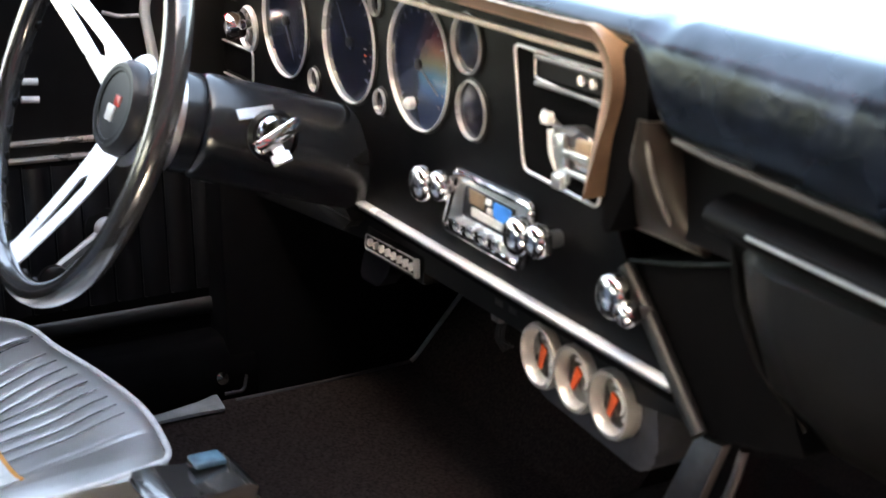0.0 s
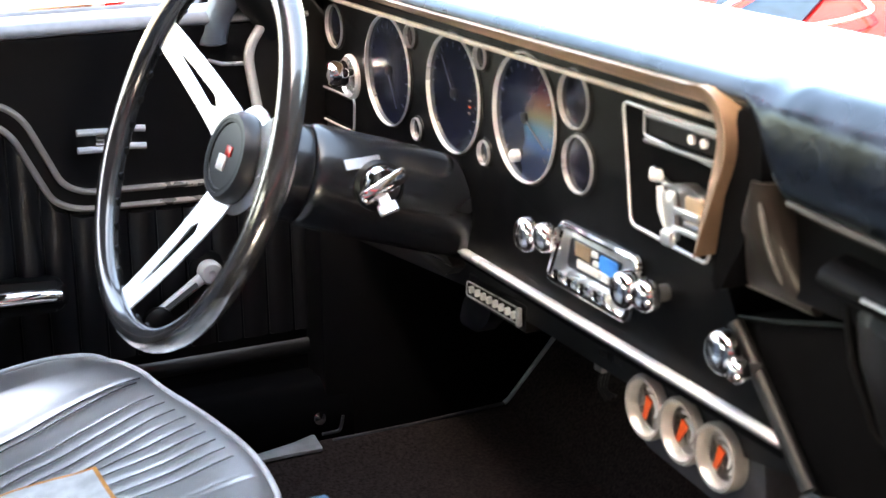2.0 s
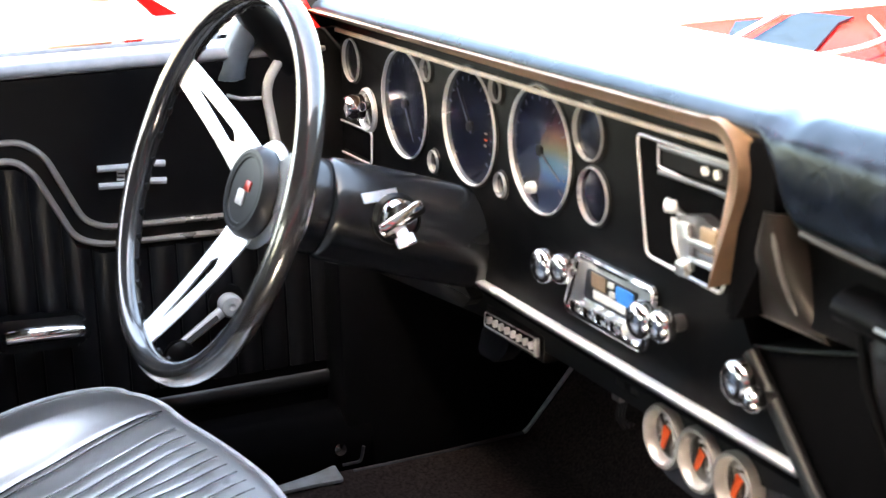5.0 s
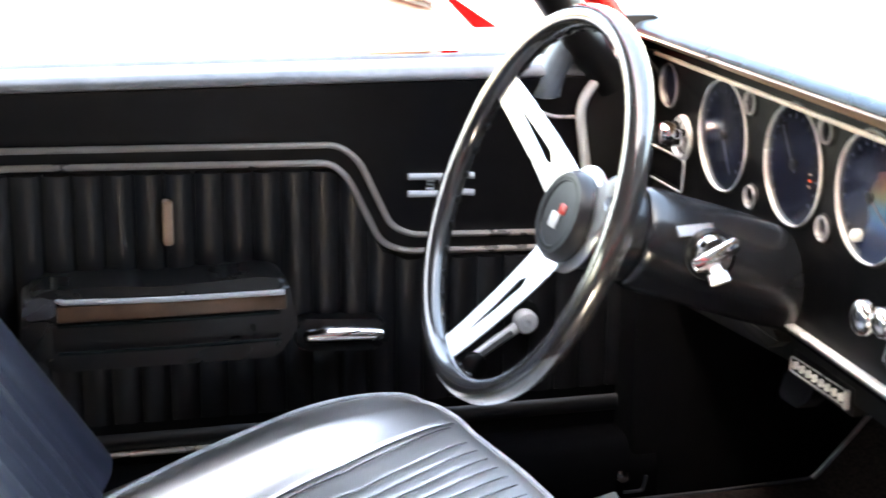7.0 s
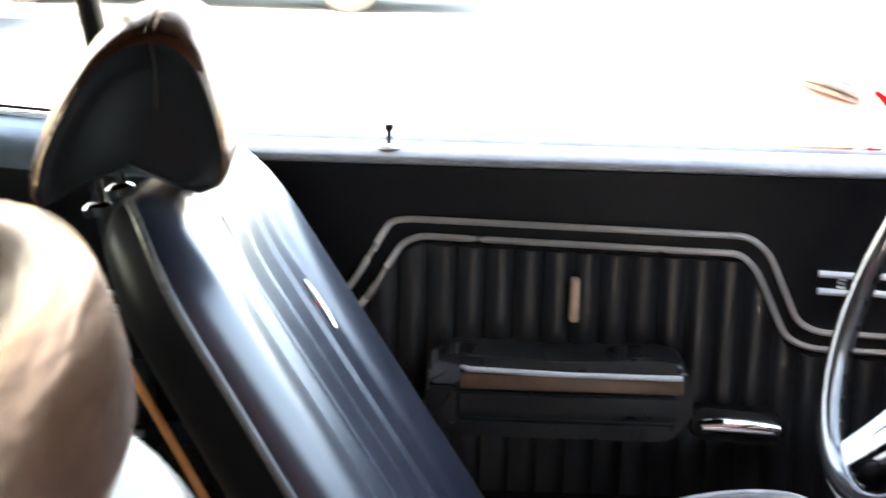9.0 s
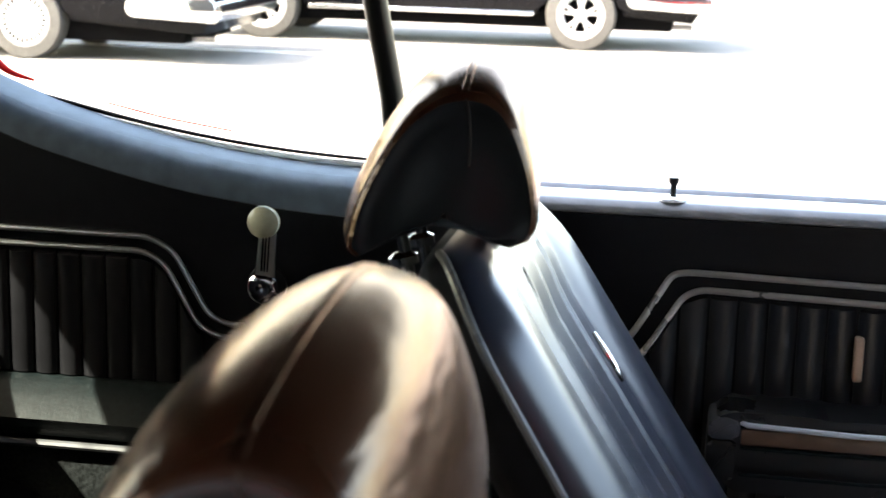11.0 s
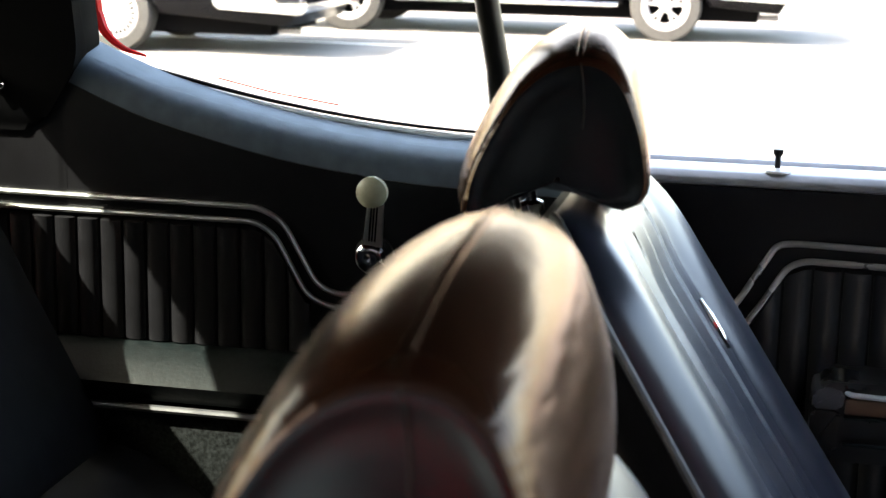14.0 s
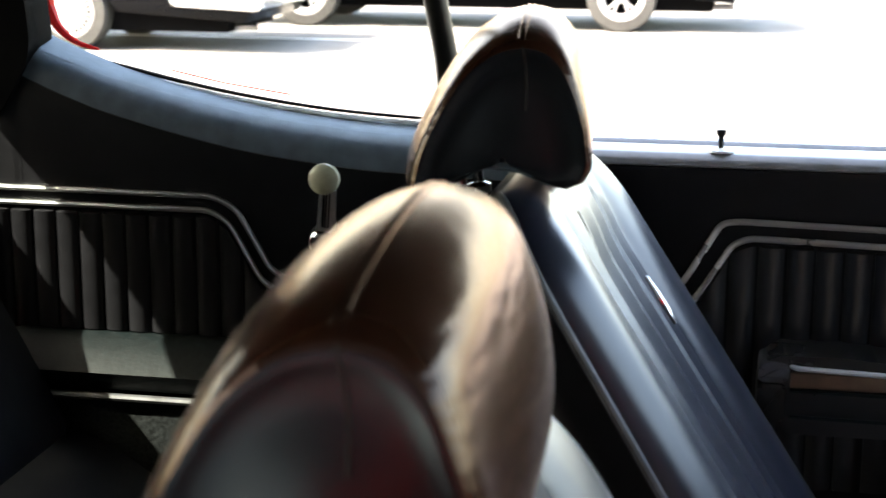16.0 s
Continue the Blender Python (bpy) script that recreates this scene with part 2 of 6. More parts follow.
def rainbow_lens(name, centre):
    """Dark plastic lens with a rainbow reflection painted as bands of colour to one side of its centre."""
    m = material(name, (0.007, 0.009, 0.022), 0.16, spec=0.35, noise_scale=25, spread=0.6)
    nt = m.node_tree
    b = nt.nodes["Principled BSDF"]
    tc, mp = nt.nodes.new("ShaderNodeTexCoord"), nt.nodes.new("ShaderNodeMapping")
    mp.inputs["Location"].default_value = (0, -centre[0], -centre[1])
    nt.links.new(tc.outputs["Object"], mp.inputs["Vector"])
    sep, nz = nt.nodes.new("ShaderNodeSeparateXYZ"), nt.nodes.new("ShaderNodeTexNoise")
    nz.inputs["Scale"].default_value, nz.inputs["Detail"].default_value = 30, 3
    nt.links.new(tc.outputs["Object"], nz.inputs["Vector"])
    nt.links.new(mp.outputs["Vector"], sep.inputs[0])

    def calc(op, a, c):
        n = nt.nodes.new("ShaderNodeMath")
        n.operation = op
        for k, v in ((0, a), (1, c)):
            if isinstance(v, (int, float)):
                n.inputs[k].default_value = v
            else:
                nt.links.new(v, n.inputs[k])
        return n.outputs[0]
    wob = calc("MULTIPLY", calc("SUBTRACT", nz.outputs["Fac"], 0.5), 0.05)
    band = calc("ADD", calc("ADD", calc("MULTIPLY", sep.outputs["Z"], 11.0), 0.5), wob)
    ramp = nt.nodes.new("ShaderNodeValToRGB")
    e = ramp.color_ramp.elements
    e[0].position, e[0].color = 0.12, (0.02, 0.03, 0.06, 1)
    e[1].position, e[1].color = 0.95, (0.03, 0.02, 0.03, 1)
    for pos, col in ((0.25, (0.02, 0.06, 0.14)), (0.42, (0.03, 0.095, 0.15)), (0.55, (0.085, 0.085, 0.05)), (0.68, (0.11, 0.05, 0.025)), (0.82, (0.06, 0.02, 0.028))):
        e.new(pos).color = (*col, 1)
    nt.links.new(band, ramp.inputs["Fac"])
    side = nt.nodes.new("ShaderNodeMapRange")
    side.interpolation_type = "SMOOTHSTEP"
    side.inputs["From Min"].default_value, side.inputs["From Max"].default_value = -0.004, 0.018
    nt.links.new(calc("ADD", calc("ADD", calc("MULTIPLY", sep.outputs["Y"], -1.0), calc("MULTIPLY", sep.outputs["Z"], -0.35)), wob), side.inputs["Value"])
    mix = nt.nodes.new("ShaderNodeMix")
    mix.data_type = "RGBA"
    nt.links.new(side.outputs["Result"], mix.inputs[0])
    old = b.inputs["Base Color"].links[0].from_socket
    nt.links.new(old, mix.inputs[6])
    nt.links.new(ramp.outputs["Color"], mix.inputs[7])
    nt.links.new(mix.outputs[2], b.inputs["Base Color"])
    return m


# tachometer lens: the reflection's colours are in the base colour
RAINBOWLENS = rainbow_lens("dial lens with painted rainbow reflection", (0.184, 1.038))


def thin_pane(name, tint=(0.97, 0.99, 0.98)):
    """Thin window glass: mostly clear, with a faint even reflection."""
    m = bpy.data.materials.new(name)
    m.use_nodes = True
    nt = m.node_tree
    nt.nodes.remove(nt.nodes["Principled BSDF"])
    tr, gl, mix = nt.nodes.new("ShaderNodeBsdfTransparent"), nt.nodes.new("ShaderNodeBsdfGlossy"), nt.nodes.new("ShaderNodeMixShader")
    tr.inputs["Color"].default_value = (*tint, 1)
    gl.inputs["Roughness"].default_value = 0.02
    mix.inputs["Fac"].default_value = 0.04
    nt.links.new(tr.outputs[0], mix.inputs[1])
    nt.links.new(gl.outputs[0], mix.inputs[2])
    nt.links.new(mix.outputs[0], nt.nodes["Material Output"].inputs["Surface"])
    return m


PANE = thin_pane("thin window glass")
TINTED = thin_pane("tinted window glass", (0.50, 0.57, 0.58))


# ---- mesh tools ----
def part(name, bm, mat, parent, label="", smooth=True, angle=40):
    bmesh.ops.recalc_face_normals(bm, faces=bm.faces)
    me = bpy.data.meshes.new(name)
    bm.to_mesh(me)
    bm.free()
    me.materials.append(mat)
    if smooth:
        me.polygons.foreach_set("use_smooth", [True] * len(me.polygons))
        me.set_sharp_from_angle(angle=radians(angle))
    ob = new(name, me)
    if parent:
        ob.parent = parent
        ob.matrix_parent_inverse = parent.matrix_basis.inverted()
    if label:
        ob["label"] = label
    return ob


def thing(name, label, category, group="", kind="", at=(0, 0, 0)):
    ob = new(name)
    ob.matrix_basis = Matrix.Translation(at)
    return tagged(ob, label, category, group, kind)


def box(bm, x0, x1, y0, y1, z0, z1, bevel=0.0, seg=2, m=None):
    r = bmesh.ops.create_cube(bm, size=1.0, matrix=Matrix.LocRotScale(((x0 + x1) / 2, (y0 + y1) / 2, (z0 + z1) / 2), None, (abs(x1 - x0), abs(y1 - y0), abs(z1 - z0))))
    vs = r["verts"]
    if bevel:
        es = list({e for v in vs for e in v.link_edges})
        r = bmesh.ops.bevel(bm, geom=es, offset=bevel, segments=seg, affect="EDGES", profile=0.5)
        vs = list({v for f in r["faces"] for v in f.verts} | {v for v in vs if v.is_valid})
    if m is not None:
        bmesh.ops.transform(bm, matrix=m, verts=[v for v in vs if v.is_valid])
    return bm


def boxed(*a, **k):
    return box(bmesh.new(), *a, **k)


def loft(bm, rings, closed=True, caps=True, loop=False):
    vs = [[bm.verts.new(p) for p in ring] for ring in rings]
    n = len(vs[0])
    pairs = list(zip(vs, vs[1:])) + ([(vs[-1], vs[0])] if loop else [])
    for a, b in pairs:
        for k in range(n if closed else n - 1):
            bm.faces.new((a[k], a[(k + 1) % n], b[(k + 1) % n], b[k]))
    if caps and closed and not loop:
        bm.faces.new(vs[0][::-1])
        bm.faces.new(vs[-1])
    return bm


def tube(bm, pts, r, seg=8, closed=False, flat=1.0, up=None):
    """A round (or flattened) bar along points."""
    pts = [Vector(p) for p in pts]
    n = len(pts)
    rings = []
    side = None
    for k, p in enumerate(pts):
        a = pts[k - 1] if (k or closed) else p
        b = pts[(k + 1) % n] if (k < n - 1 or closed) else p
        d = (b - a).normalized()
        if up is not None:
            side = d.cross(Vector(up)).normalized()
        elif side is None:
            side = d.orthogonal().normalized()
        else:
            side = (side - d * side.dot(d)).normalized()
        o = d.cross(side)
        rr = r[k] if isinstance(r, (list, tuple)) else r
        rings.append([p + rr * (math.cos(t) * side + flat * math.sin(t) * o) for t in [2 * math.pi * j / seg for j in range(seg)]])
    return loft(bm, rings, caps=not closed, loop=closed)


def lathe(bm, prof, m=None, seg=32):
    """Turns a profile of (radius, height) round the z axis, then moves it by m."""
    m = m or Matrix.Identity(4)
    rings = [[m @ Vector((max(r, 1e-5) * math.cos(2 * math.pi * j / seg), max(r, 1e-5) * math.sin(2 * math.pi * j / seg), h)) for j in range(seg)] for r, h in prof]
    return loft(bm, rings)


def along(place, axis, turn=0):
    """A pose at place whose z axis points along axis."""
    return Matrix.Translation(place) @ Vector(axis).to_track_quat("Z", "Y").to_matrix().to_4x4() @ Matrix.Rotation(radians(turn), 4, "Z")


def prism(bm, outline, fn, bevel=0.0, seg=2):
    """Extrudes an outline between fn(u, v, 0) and fn(u, v, 1)."""
    a = [bm.verts.new(fn(u, v, 0)) for u, v in outline]
    b = [bm.verts.new(fn(u, v, 1)) for u, v in outline]
    n = len(outline)
    fs = [bm.faces.new(a[::-1]), bm.faces.new(b)] + [bm.faces.new((a[k], a[(k + 1) % n], b[(k + 1) % n], b[k])) for k in range(n)]
    if bevel:
        es = {e for f in fs[:2] for e in f.edges}
        bmesh.ops.bevel(bm, geom=list(es), offset=bevel, segments=seg, affect="EDGES", profile=0.5)
    return bm


def rounded(pts, radius, seg=6, closed=True):
    """A polygon or polyline with its corners rounded."""
    out = []
    n = len(pts)
    for k in range(n):
        p = Vector(pts[k])
        if not closed and k in (0, n - 1):
            out.append(p)
            continue
        a, b = Vector(pts[k - 1]), Vector(pts[(k + 1) % n])
        r = min(radius[k] if isinstance(radius, (list, tuple)) else radius, 0.45 * (a - p).length, 0.45 * (b - p).length)
        s, e = p + (a - p).normalized() * r, p + (b - p).normalized() * r
        for j in range(seg + 1):
            t = j / seg
            out.append((1 - t) ** 2 * s + 2 * t * (1 - t) * p + t * t * e)
    return out


def smooth_line(pts, steps=8):
    """A smooth curve through points."""
    P = [Vector(p) for p in pts]
    P = [2 * P[0] - P[1]] + P + [2 * P[-1] - P[-2]]
    out = []
    for k in range(1, len(P) - 2):
        for j in range(steps):
            t = j / steps
            out.append(0.5 * (2 * P[k] + (P[k + 1] - P[k - 1]) * t + (2 * P[k - 1] - 5 * P[k] + 4 * P[k + 1] - P[k + 2]) * t * t + (3 * P[k] - P[k - 1] - 3 * P[k + 1] + P[k + 2]) * t ** 3))
    return out + [P[-2]]


def on_line(pts, x):
    """Height of a polyline of (x, z) at x."""
    pts = sorted((p[0], p[1]) for p in pts)
    return float(np.interp(x, [p[0] for p in pts], [p[1] for p in pts]))


# ---- ground ----
gm = bmesh.new()
bmesh.ops.create_grid(gm, x_segments=40, y_segments=40, size=600)
ground = tagged(part("ground", gm, ASPHALT, None, smooth=False), "sunlit pale grey asphalt car park", "ground", kind="structure")

# plain unseen wall behind the camera, added to darken reflections and side fill
tagged(part("unseen_wall", boxed(-9.0, 7.0, -3.9, -3.6, 0.0, 6.5, 0.02), WALLGREY, None, smooth=False), "plain dark grey wall out of view, added to darken reflections and fill light", "wall", kind="structure")

# ---- car shell ----
shell = thing("hardtop_car", "red two-door hardtop car with black interior trim", "car", at=(-0.5, 0, 0.2))
part("floor_pan", boxed(-2.6, 0.75, -0.68, 0.68, 0.42, 0.50, 0.01), CARPET, shell, "black carpeted floor")
part("tunnel", prism(bmesh.new(), rounded([(-0.17, 0.5), (-0.12, 0.6), (0.12, 0.6), (0.17, 0.5)], 0.04), lambda u, v, w: (-1.9 + 2.6 * w, u, v)), CARPET, shell, "black carpeted transmission tunnel")
part("toe_board", prism(bmesh.new(), [(0.28, 0.5), (0.62, 0.9), (0.66, 0.9), (0.36, 0.5)], lambda u, v, w: (u, -0.68 + 1.36 * w, v)), CARPET, shell, "black carpeted toe board")
part("side_carpet", loft(bmesh.new(), [[(-0.75, y, z), (0.195 + 0.6 * (0.552 - z), y, z + 0.003), (0.205 + 0.6 * (0.552 - z), y, z + 0.008), (0.60, y, z + 0.43), (0.66, y, z + 0.43), (0.66, y, 0.47), (-0.75, y, 0.47)] for y, z in ((0.20, 0.498), (0.45, 0.515), (0.56, 0.535), (0.60, 0.548), (0.615, 0.5525), (0.627, 0.5525))]), CARPET, shell, "black carpet rising to the sill")
part("bulkhead", boxed(0.6, 0.64, -0.72, 0.72, 0.5, 0.98), DEEP, shell)
for s in (1, -1):
    part("kick_panel", prism(bmesh.new(), [(-0.035, 0.5), (0.62, 0.5), (0.62, 0.97), (0.30, 0.99), (0.06, 1.06), (0.012, 1.06), (0.012, 0.875), (-0.035, 0.865)], lambda u, v, w: (u, s * (0.655 + 0.16 * w), v), 0.006), TRIMVINYL, shell)
    part("sill_panel", prism(bmesh.new(), rounded([(0.648, 0.48), (0.648, 0.585), (0.665, 0.62), (0.8, 0.62), (0.8, 0.35)], 0.015), lambda u, v, w: (-1.1 + 1.1 * w, s * u, v)), DEEP, shell)
    # outer flank
    part("flank", prism(bmesh.new(), rounded([(0.80, 0.3), (0.83, 0.5), (0.86, 0.75), (0.84, 0.95), (0.79, 1.075), (0.775, 1.075), (0.8, 0.95), (0.81, 0.3)], 0.02), lambda u, v, w: (-2.8 + 2.78 * w, s * u, v)), RED, shell, "red painted flank")
    part("fender", prism(bmesh.new(), rounded([(0.84, 0.4), (0.90, 0.75), (0.89, 0.95), (0.85, 1.02), (0.55, 1.03), (0.55, 1.0), (0.82, 0.98), (0.84, 0.4)], 0.02), lambda u, v, w: (0.40 + 1.35 * w, s * u, v)), RED, shell, "red front fender")
    # windscreen pillar: dark inside, painted outside
    a, b = Vector((-0.055 if s > 0 else 0.0, s * 0.715, 1.06)), Vector((-0.395 if s > 0 else -0.34, s * 0.63, 1.50))
    part("pillar", tube(bmesh.new(), [a, a.lerp(b, 0.5), b], [0.024, 0.024, 0.025], 12), PLASTIC, shell, "black windscreen pillar trim")
    part("pillar_skin", tube(bmesh.new(), [a + Vector((0.052, s * 0.03, 0.01)), b + Vector((0.052, s * 0.03, 0.02))], 0.017, 10), RED, shell, "red windscreen pillar")
    # roof rail over the side windows
    part("roof_rail", tube(bmesh.new(), smooth_line([(-0.34, s * 0.64, 1.50), (-0.6, s * 0.69, 1.505), (-0.9, s * 0.695, 1.51), (-1.4, s * 0.685, 1.51), (-1.85, s * 0.65, 1.47)]), 0.025, 8), PLASTIC, shell)
    # rear quarter pillar
    part("rear_pillar", prism(bmesh.new(), rounded([(-1.665, 1.19), (-1.675, 1.30), (-1.69, 1.48), (-2.05, 1.48), (-2.55, 1.10), (-1.72, 1.10)], 0.03), lambda u, v, w: (u, s * (0.665 + 0.07 * w), v), 0.008), DEEP, shell, "black headlining over the rear pillar")
roof = [[(x, y, 1.575 - 0.04 * (y / 0.62) ** 2 - 0.05 * ((x + 1.17) / 0.81) ** 2) for y in np.linspace(-0.75, 0.75, 15)] for x in np.linspace(-0.34, -2.0, 14)]
rb = loft(bmesh.new(), roof, closed=False)
bmesh.ops.solidify(rb, geom=rb.faces[:], thickness=0.03)
part("roof", rb, RED, shell, "red roof")
hl = loft(bmesh.new(), [[(x, y, z - 0.05) for x, y, z in r] for r in roof], closed=False)
bmesh.ops.solidify(hl, geom=hl.faces[:], thickness=0.008)
part("headliner", hl, TRIMVINYL, shell, "black headliner")
HOODZ = 1.02
hood = bmesh.new()
loft(hood, [[(x, y, HOODZ - 0.02 * (y / 0.65) ** 2 - 0.03 * ((x - 0.6) / 1.1) ** 2 + (0.025 if abs(y) < 0.28 else 0)) for y in np.linspace(-0.65, 0.65, 27)] for x in np.linspace(0.62, 1.75, 12)], closed=False)
bmesh.ops.solidify(hood, geom=hood.faces[:], thickness=0.02)
part("hood", hood, RED, shell, "red bonnet with raised centre")
part("cowl", boxed(0.42, 0.56, -0.68, 0.68, 0.97, 1.0, 0.01), RED, shell)
for o in ([(0.570, 0.525), (0.575, 0.670), (0.80, 0.872), (0.84, 0.895), (0.86, 0.80), (0.80, 0.76)], [(0.560, 0.700), (0.585, 0.722), (0.735, 0.862), (0.69, 0.862)]):
    part("stripe", prism(bmesh.new(), o, lambda u, v, w: (u, v, 1.034 + 0.003 * w)), STRIPE, shell, "blue-black stripe on the wing")
part("wiper_arm", tube(bmesh.new(), [(0.50, 0.62, 1.042), (0.58, 0.69, 1.045), (0.80, 0.885, 1.045)], 0.005, 8), SATIN, shell, "bright wiper arm")
part("cowl_top", prism(bmesh.new(), rounded([(0.555, 0.30), (0.56, 0.70), (0.60, 0.90), (0.64, 0.93), (1.2, 0.93), (1.2, 0.30)], 0.03), lambda u, v, w: (u, v, 1.012 + 0.018 * w), 0.006), RED, shell, "red cowl and wing top")
part("washer_tube", tube(bmesh.new(), rounded([Vector((0.83, 0.728, 1.045)), Vector((0.69, 0.52, 1.05)), Vector((0.60, 0.468, 1.05)), Vector((0.54, 0.472, 1.045))], 0.04, 6, False), 0.0035, 8), WHITE, shell, "pale washer tube")
part("rear_deck", boxed(-2.9, -2.2, -0.66, 0.66, 1.06, 1.10, 0.01), TRIMVINYL, shell, "black parcel shelf")
part("tail", boxed(-3.6, -2.8, -0.83, 0.83, 0.4, 1.03, 0.06, 4), RED, shell, "red boot")

# ---- quarter trim panel, driver's side ----
QY = 0.67
QM1 = [(-2.1, 1.023), (-1.433, 1.020), (-1.403, 1.005), (-1.360, 0.930), (-1.338, 0.918), (-1.08, 0.918)]
QM2 = [(-2.1, 1.003), (-1.438, 1.002), (-1.413, 0.987), (-1.372, 0.914), (-1.345, 0.901), (-1.08, 0.901)]
SILLQ = [(-1.69, 1.20), (-1.63, 1.174), (-1.556, 1.149), (-1.41, 1.114), (-1.268, 1.095), (-1.178, 1.090), (-1.06, 1.086), (-1.0, 1.085)]


def quarter_trim(s):
    q = thing("quarter_trim", "black vinyl rear quarter trim panel with silver mouldings", "trim panel", at=(-1.5, s * QY, 0.5))
    line = smooth_line([(x, 0, z) for x, z in SILLQ], 5)
    b = bmesh.new()
    rings = []
    for p in line:
        z = p.z
        rings.append([(p.x, s * 0.672, 0.60), (p.x, s * QY, z - 0.055), (p.x, s * (QY + 0.001), z - 0.034), (p.x, s * (QY + 0.08), z - 0.03), (p.x, s * (QY + 0.08), 0.60)])
    loft(b, rings)
    part("window_sill", loft(bmesh.new(), [[(p.x, s * (QY + 0.001), p.z - 0.033), (p.x, s * (QY + 0.003), p.z - 0.016), (p.x, s * (QY + 0.014), p.z - 0.003), (p.x, s * (QY + 0.03), p.z + 0.006), (p.x, s * (QY + 0.075), p.z + 0.016), (p.x, s * (QY + 0.08), p.z - 0.029)] for p in line]), LITVINYL, q, "glossy blue-black window sill, lightened as if lit")
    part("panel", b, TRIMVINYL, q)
    part("rear_panel", prism(bmesh.new(), rounded([(-2.6, 0.6), (-1.695, 0.6), (-1.685, 1.195), (-1.78, 1.21), (-2.6, 1.13)], 0.02), lambda u, v, w: (u, s * (QY + 0.08 * w), v), 0.006), TRIMVINYL, q)
    for nm, pts in (("moulding", QM1), ("moulding", QM2)):
        part(nm, tube(bmesh.new(), [(p.x, s * (QY - 0.004), p.y) for p in rounded([Vector(v) for v in pts], 0.02, 5, False)], 0.0038, 8, flat=1.0, up=(0, 1, 0)), SATIN, q, "worn silver moulding")
    # pleats under the mouldings
    w = 0.0309
    x = -2.015
    while x < -1.37:
        b = bmesh.new()
        rings = []
        for j in range(7):
            u = j / 6
            xx = x + 0.002 + (w - 0.004) * u
            y = s * (QY - 0.004 - 0.006 * math.sin(math.pi * u) ** 0.6)
            top = on_line(QM2, xx) - 0.006
            rings.append([(xx, s * (QY + 0.004), 0.838), (xx, y, 0.841), (xx, y, top - 0.004), (xx, s * (QY + 0.004), top)])
        if rings[0][2][2] > 0.86:
            loft(b, rings)
            part("pleat", b, PLEAT, q)
        else:
            b.free()
        x += w
    # ledge below the pleats
    prof = [(QY, 0.838), (0.655, 0.84), (0.64, 0.835), (0.622, 0.822), (0.606, 0.808), (0.600, 0.802), (0.603, 0.797), (0.606, 0.784), (0.612, 0.778), (QY, 0.778)]
    part("ledge", prism(bmesh.new(), prof, lambda u, v, w: (-1.70 + 0.62 * w, s * u, v)), GREYTRIM, q, "dark grey moulded ledge")
    part("ledge_trim", tube(bmesh.new(), [(-1.69, s * 0.606, 0.770), (-1.08, s * 0.606, 0.770)], 0.005, 8), STEEL, q, "thin metal edge trim")
    part("lower_panel", boxed(-1.70, -1.0, min(s * 0.612, s * QY), max(s * 0.612, s * QY), 0.5, 0.764, 0.006), SIDECARPET, q, "grey flecked carpet on the lower panel")
    return q


quarter_trim(1)
quarter_trim(-1)


def window_crank(place, ang, knob_mat, knob_label, boss_mat, s=1, k=1.0, arm_mat=SATIN, slim=1.0):
    """Winder with a spline boss, a tapered arm and a knob; ang in degrees from +x in the panel's plane."""
    c = thing("window_crank", "chrome window winder with " + knob_label, "window crank", group="window cranks", at=place)
    P = Vector(place)
    d = Vector((math.cos(radians(ang)), 0, math.sin(radians(ang))))
    n = Vector((0, -s, 0))
    side = d.cross(n)
    L = 0.088
    part("escutcheon", lathe(bmesh.new(), [(0.024, 0), (0.024, 0.006), (0.02, 0.008), (0.0, 0.008)], along(P, n), 24), PLASTIC, c)
    part("boss", lathe(bmesh.new(), [(0.017 * k, 0.006), (0.019 * k, 0.012), (0.019 * k, 0.022), (0.015 * k, 0.026), (0.006 * k, 0.027), (0.0, 0.024)], along(P, n), 24), boss_mat, c)
    b = bmesh.new()
    rings = []
    for t in np.linspace(0, 1, 8):
        cpos = P + d * (L * t) + n * (0.017 + 0.02 * t)
        wd = (0.012 - 0.003 * t) * slim
        rings.append([cpos + side * (wd * a) + n * (0.004 * bb) for a, bb in ((-1, -1), (1, -1), (1, 0.4), (0.5, 1), (-0.5, 1), (-1, 0.4))])
    loft(b, rings)
    part("arm", b, arm_mat, c, "bright tapered arm")
    for g in (-0.4, 0, 0.4):
        part("arm_groove", tube(bmesh.new(), [P + d * (L * 0.25) + n * 0.0265 + side * 0.009 * g * slim, P + d * (L * 0.85) + n * 0.0385 + side * 0.009 * g * slim], 0.0012, 6), PLASTIC, c)
    part("knob", lathe(bmesh.new(), [(0.007, 0.03), (0.008, 0.044), (0.015, 0.047), (0.019, 0.055), (0.0185, 0.062), (0.012, 0.067), (0.0, 0.068)], along(P + d * L, n), 24), knob_mat, c, knob_label)
    return c


window_crank((-1.2865, QY, 0.970), 83, IVORY, "ivory plastic knob", CHROME)

# coat hook screw on the rear pillar
hook = thing("coat_hook", "small chrome coat hook on the rear pillar", "coat hook", at=(-1.773, QY, 1.157))
part("stud", lathe(bmesh.new(), [(0.011, 0), (0.011, 0.004), (0.006, 0.01), (0.007, 0.016), (0, 0.018)], along((-1.773, QY - 0.001, 1.157), (0, -1, 0)), 18), CHROME, hook)

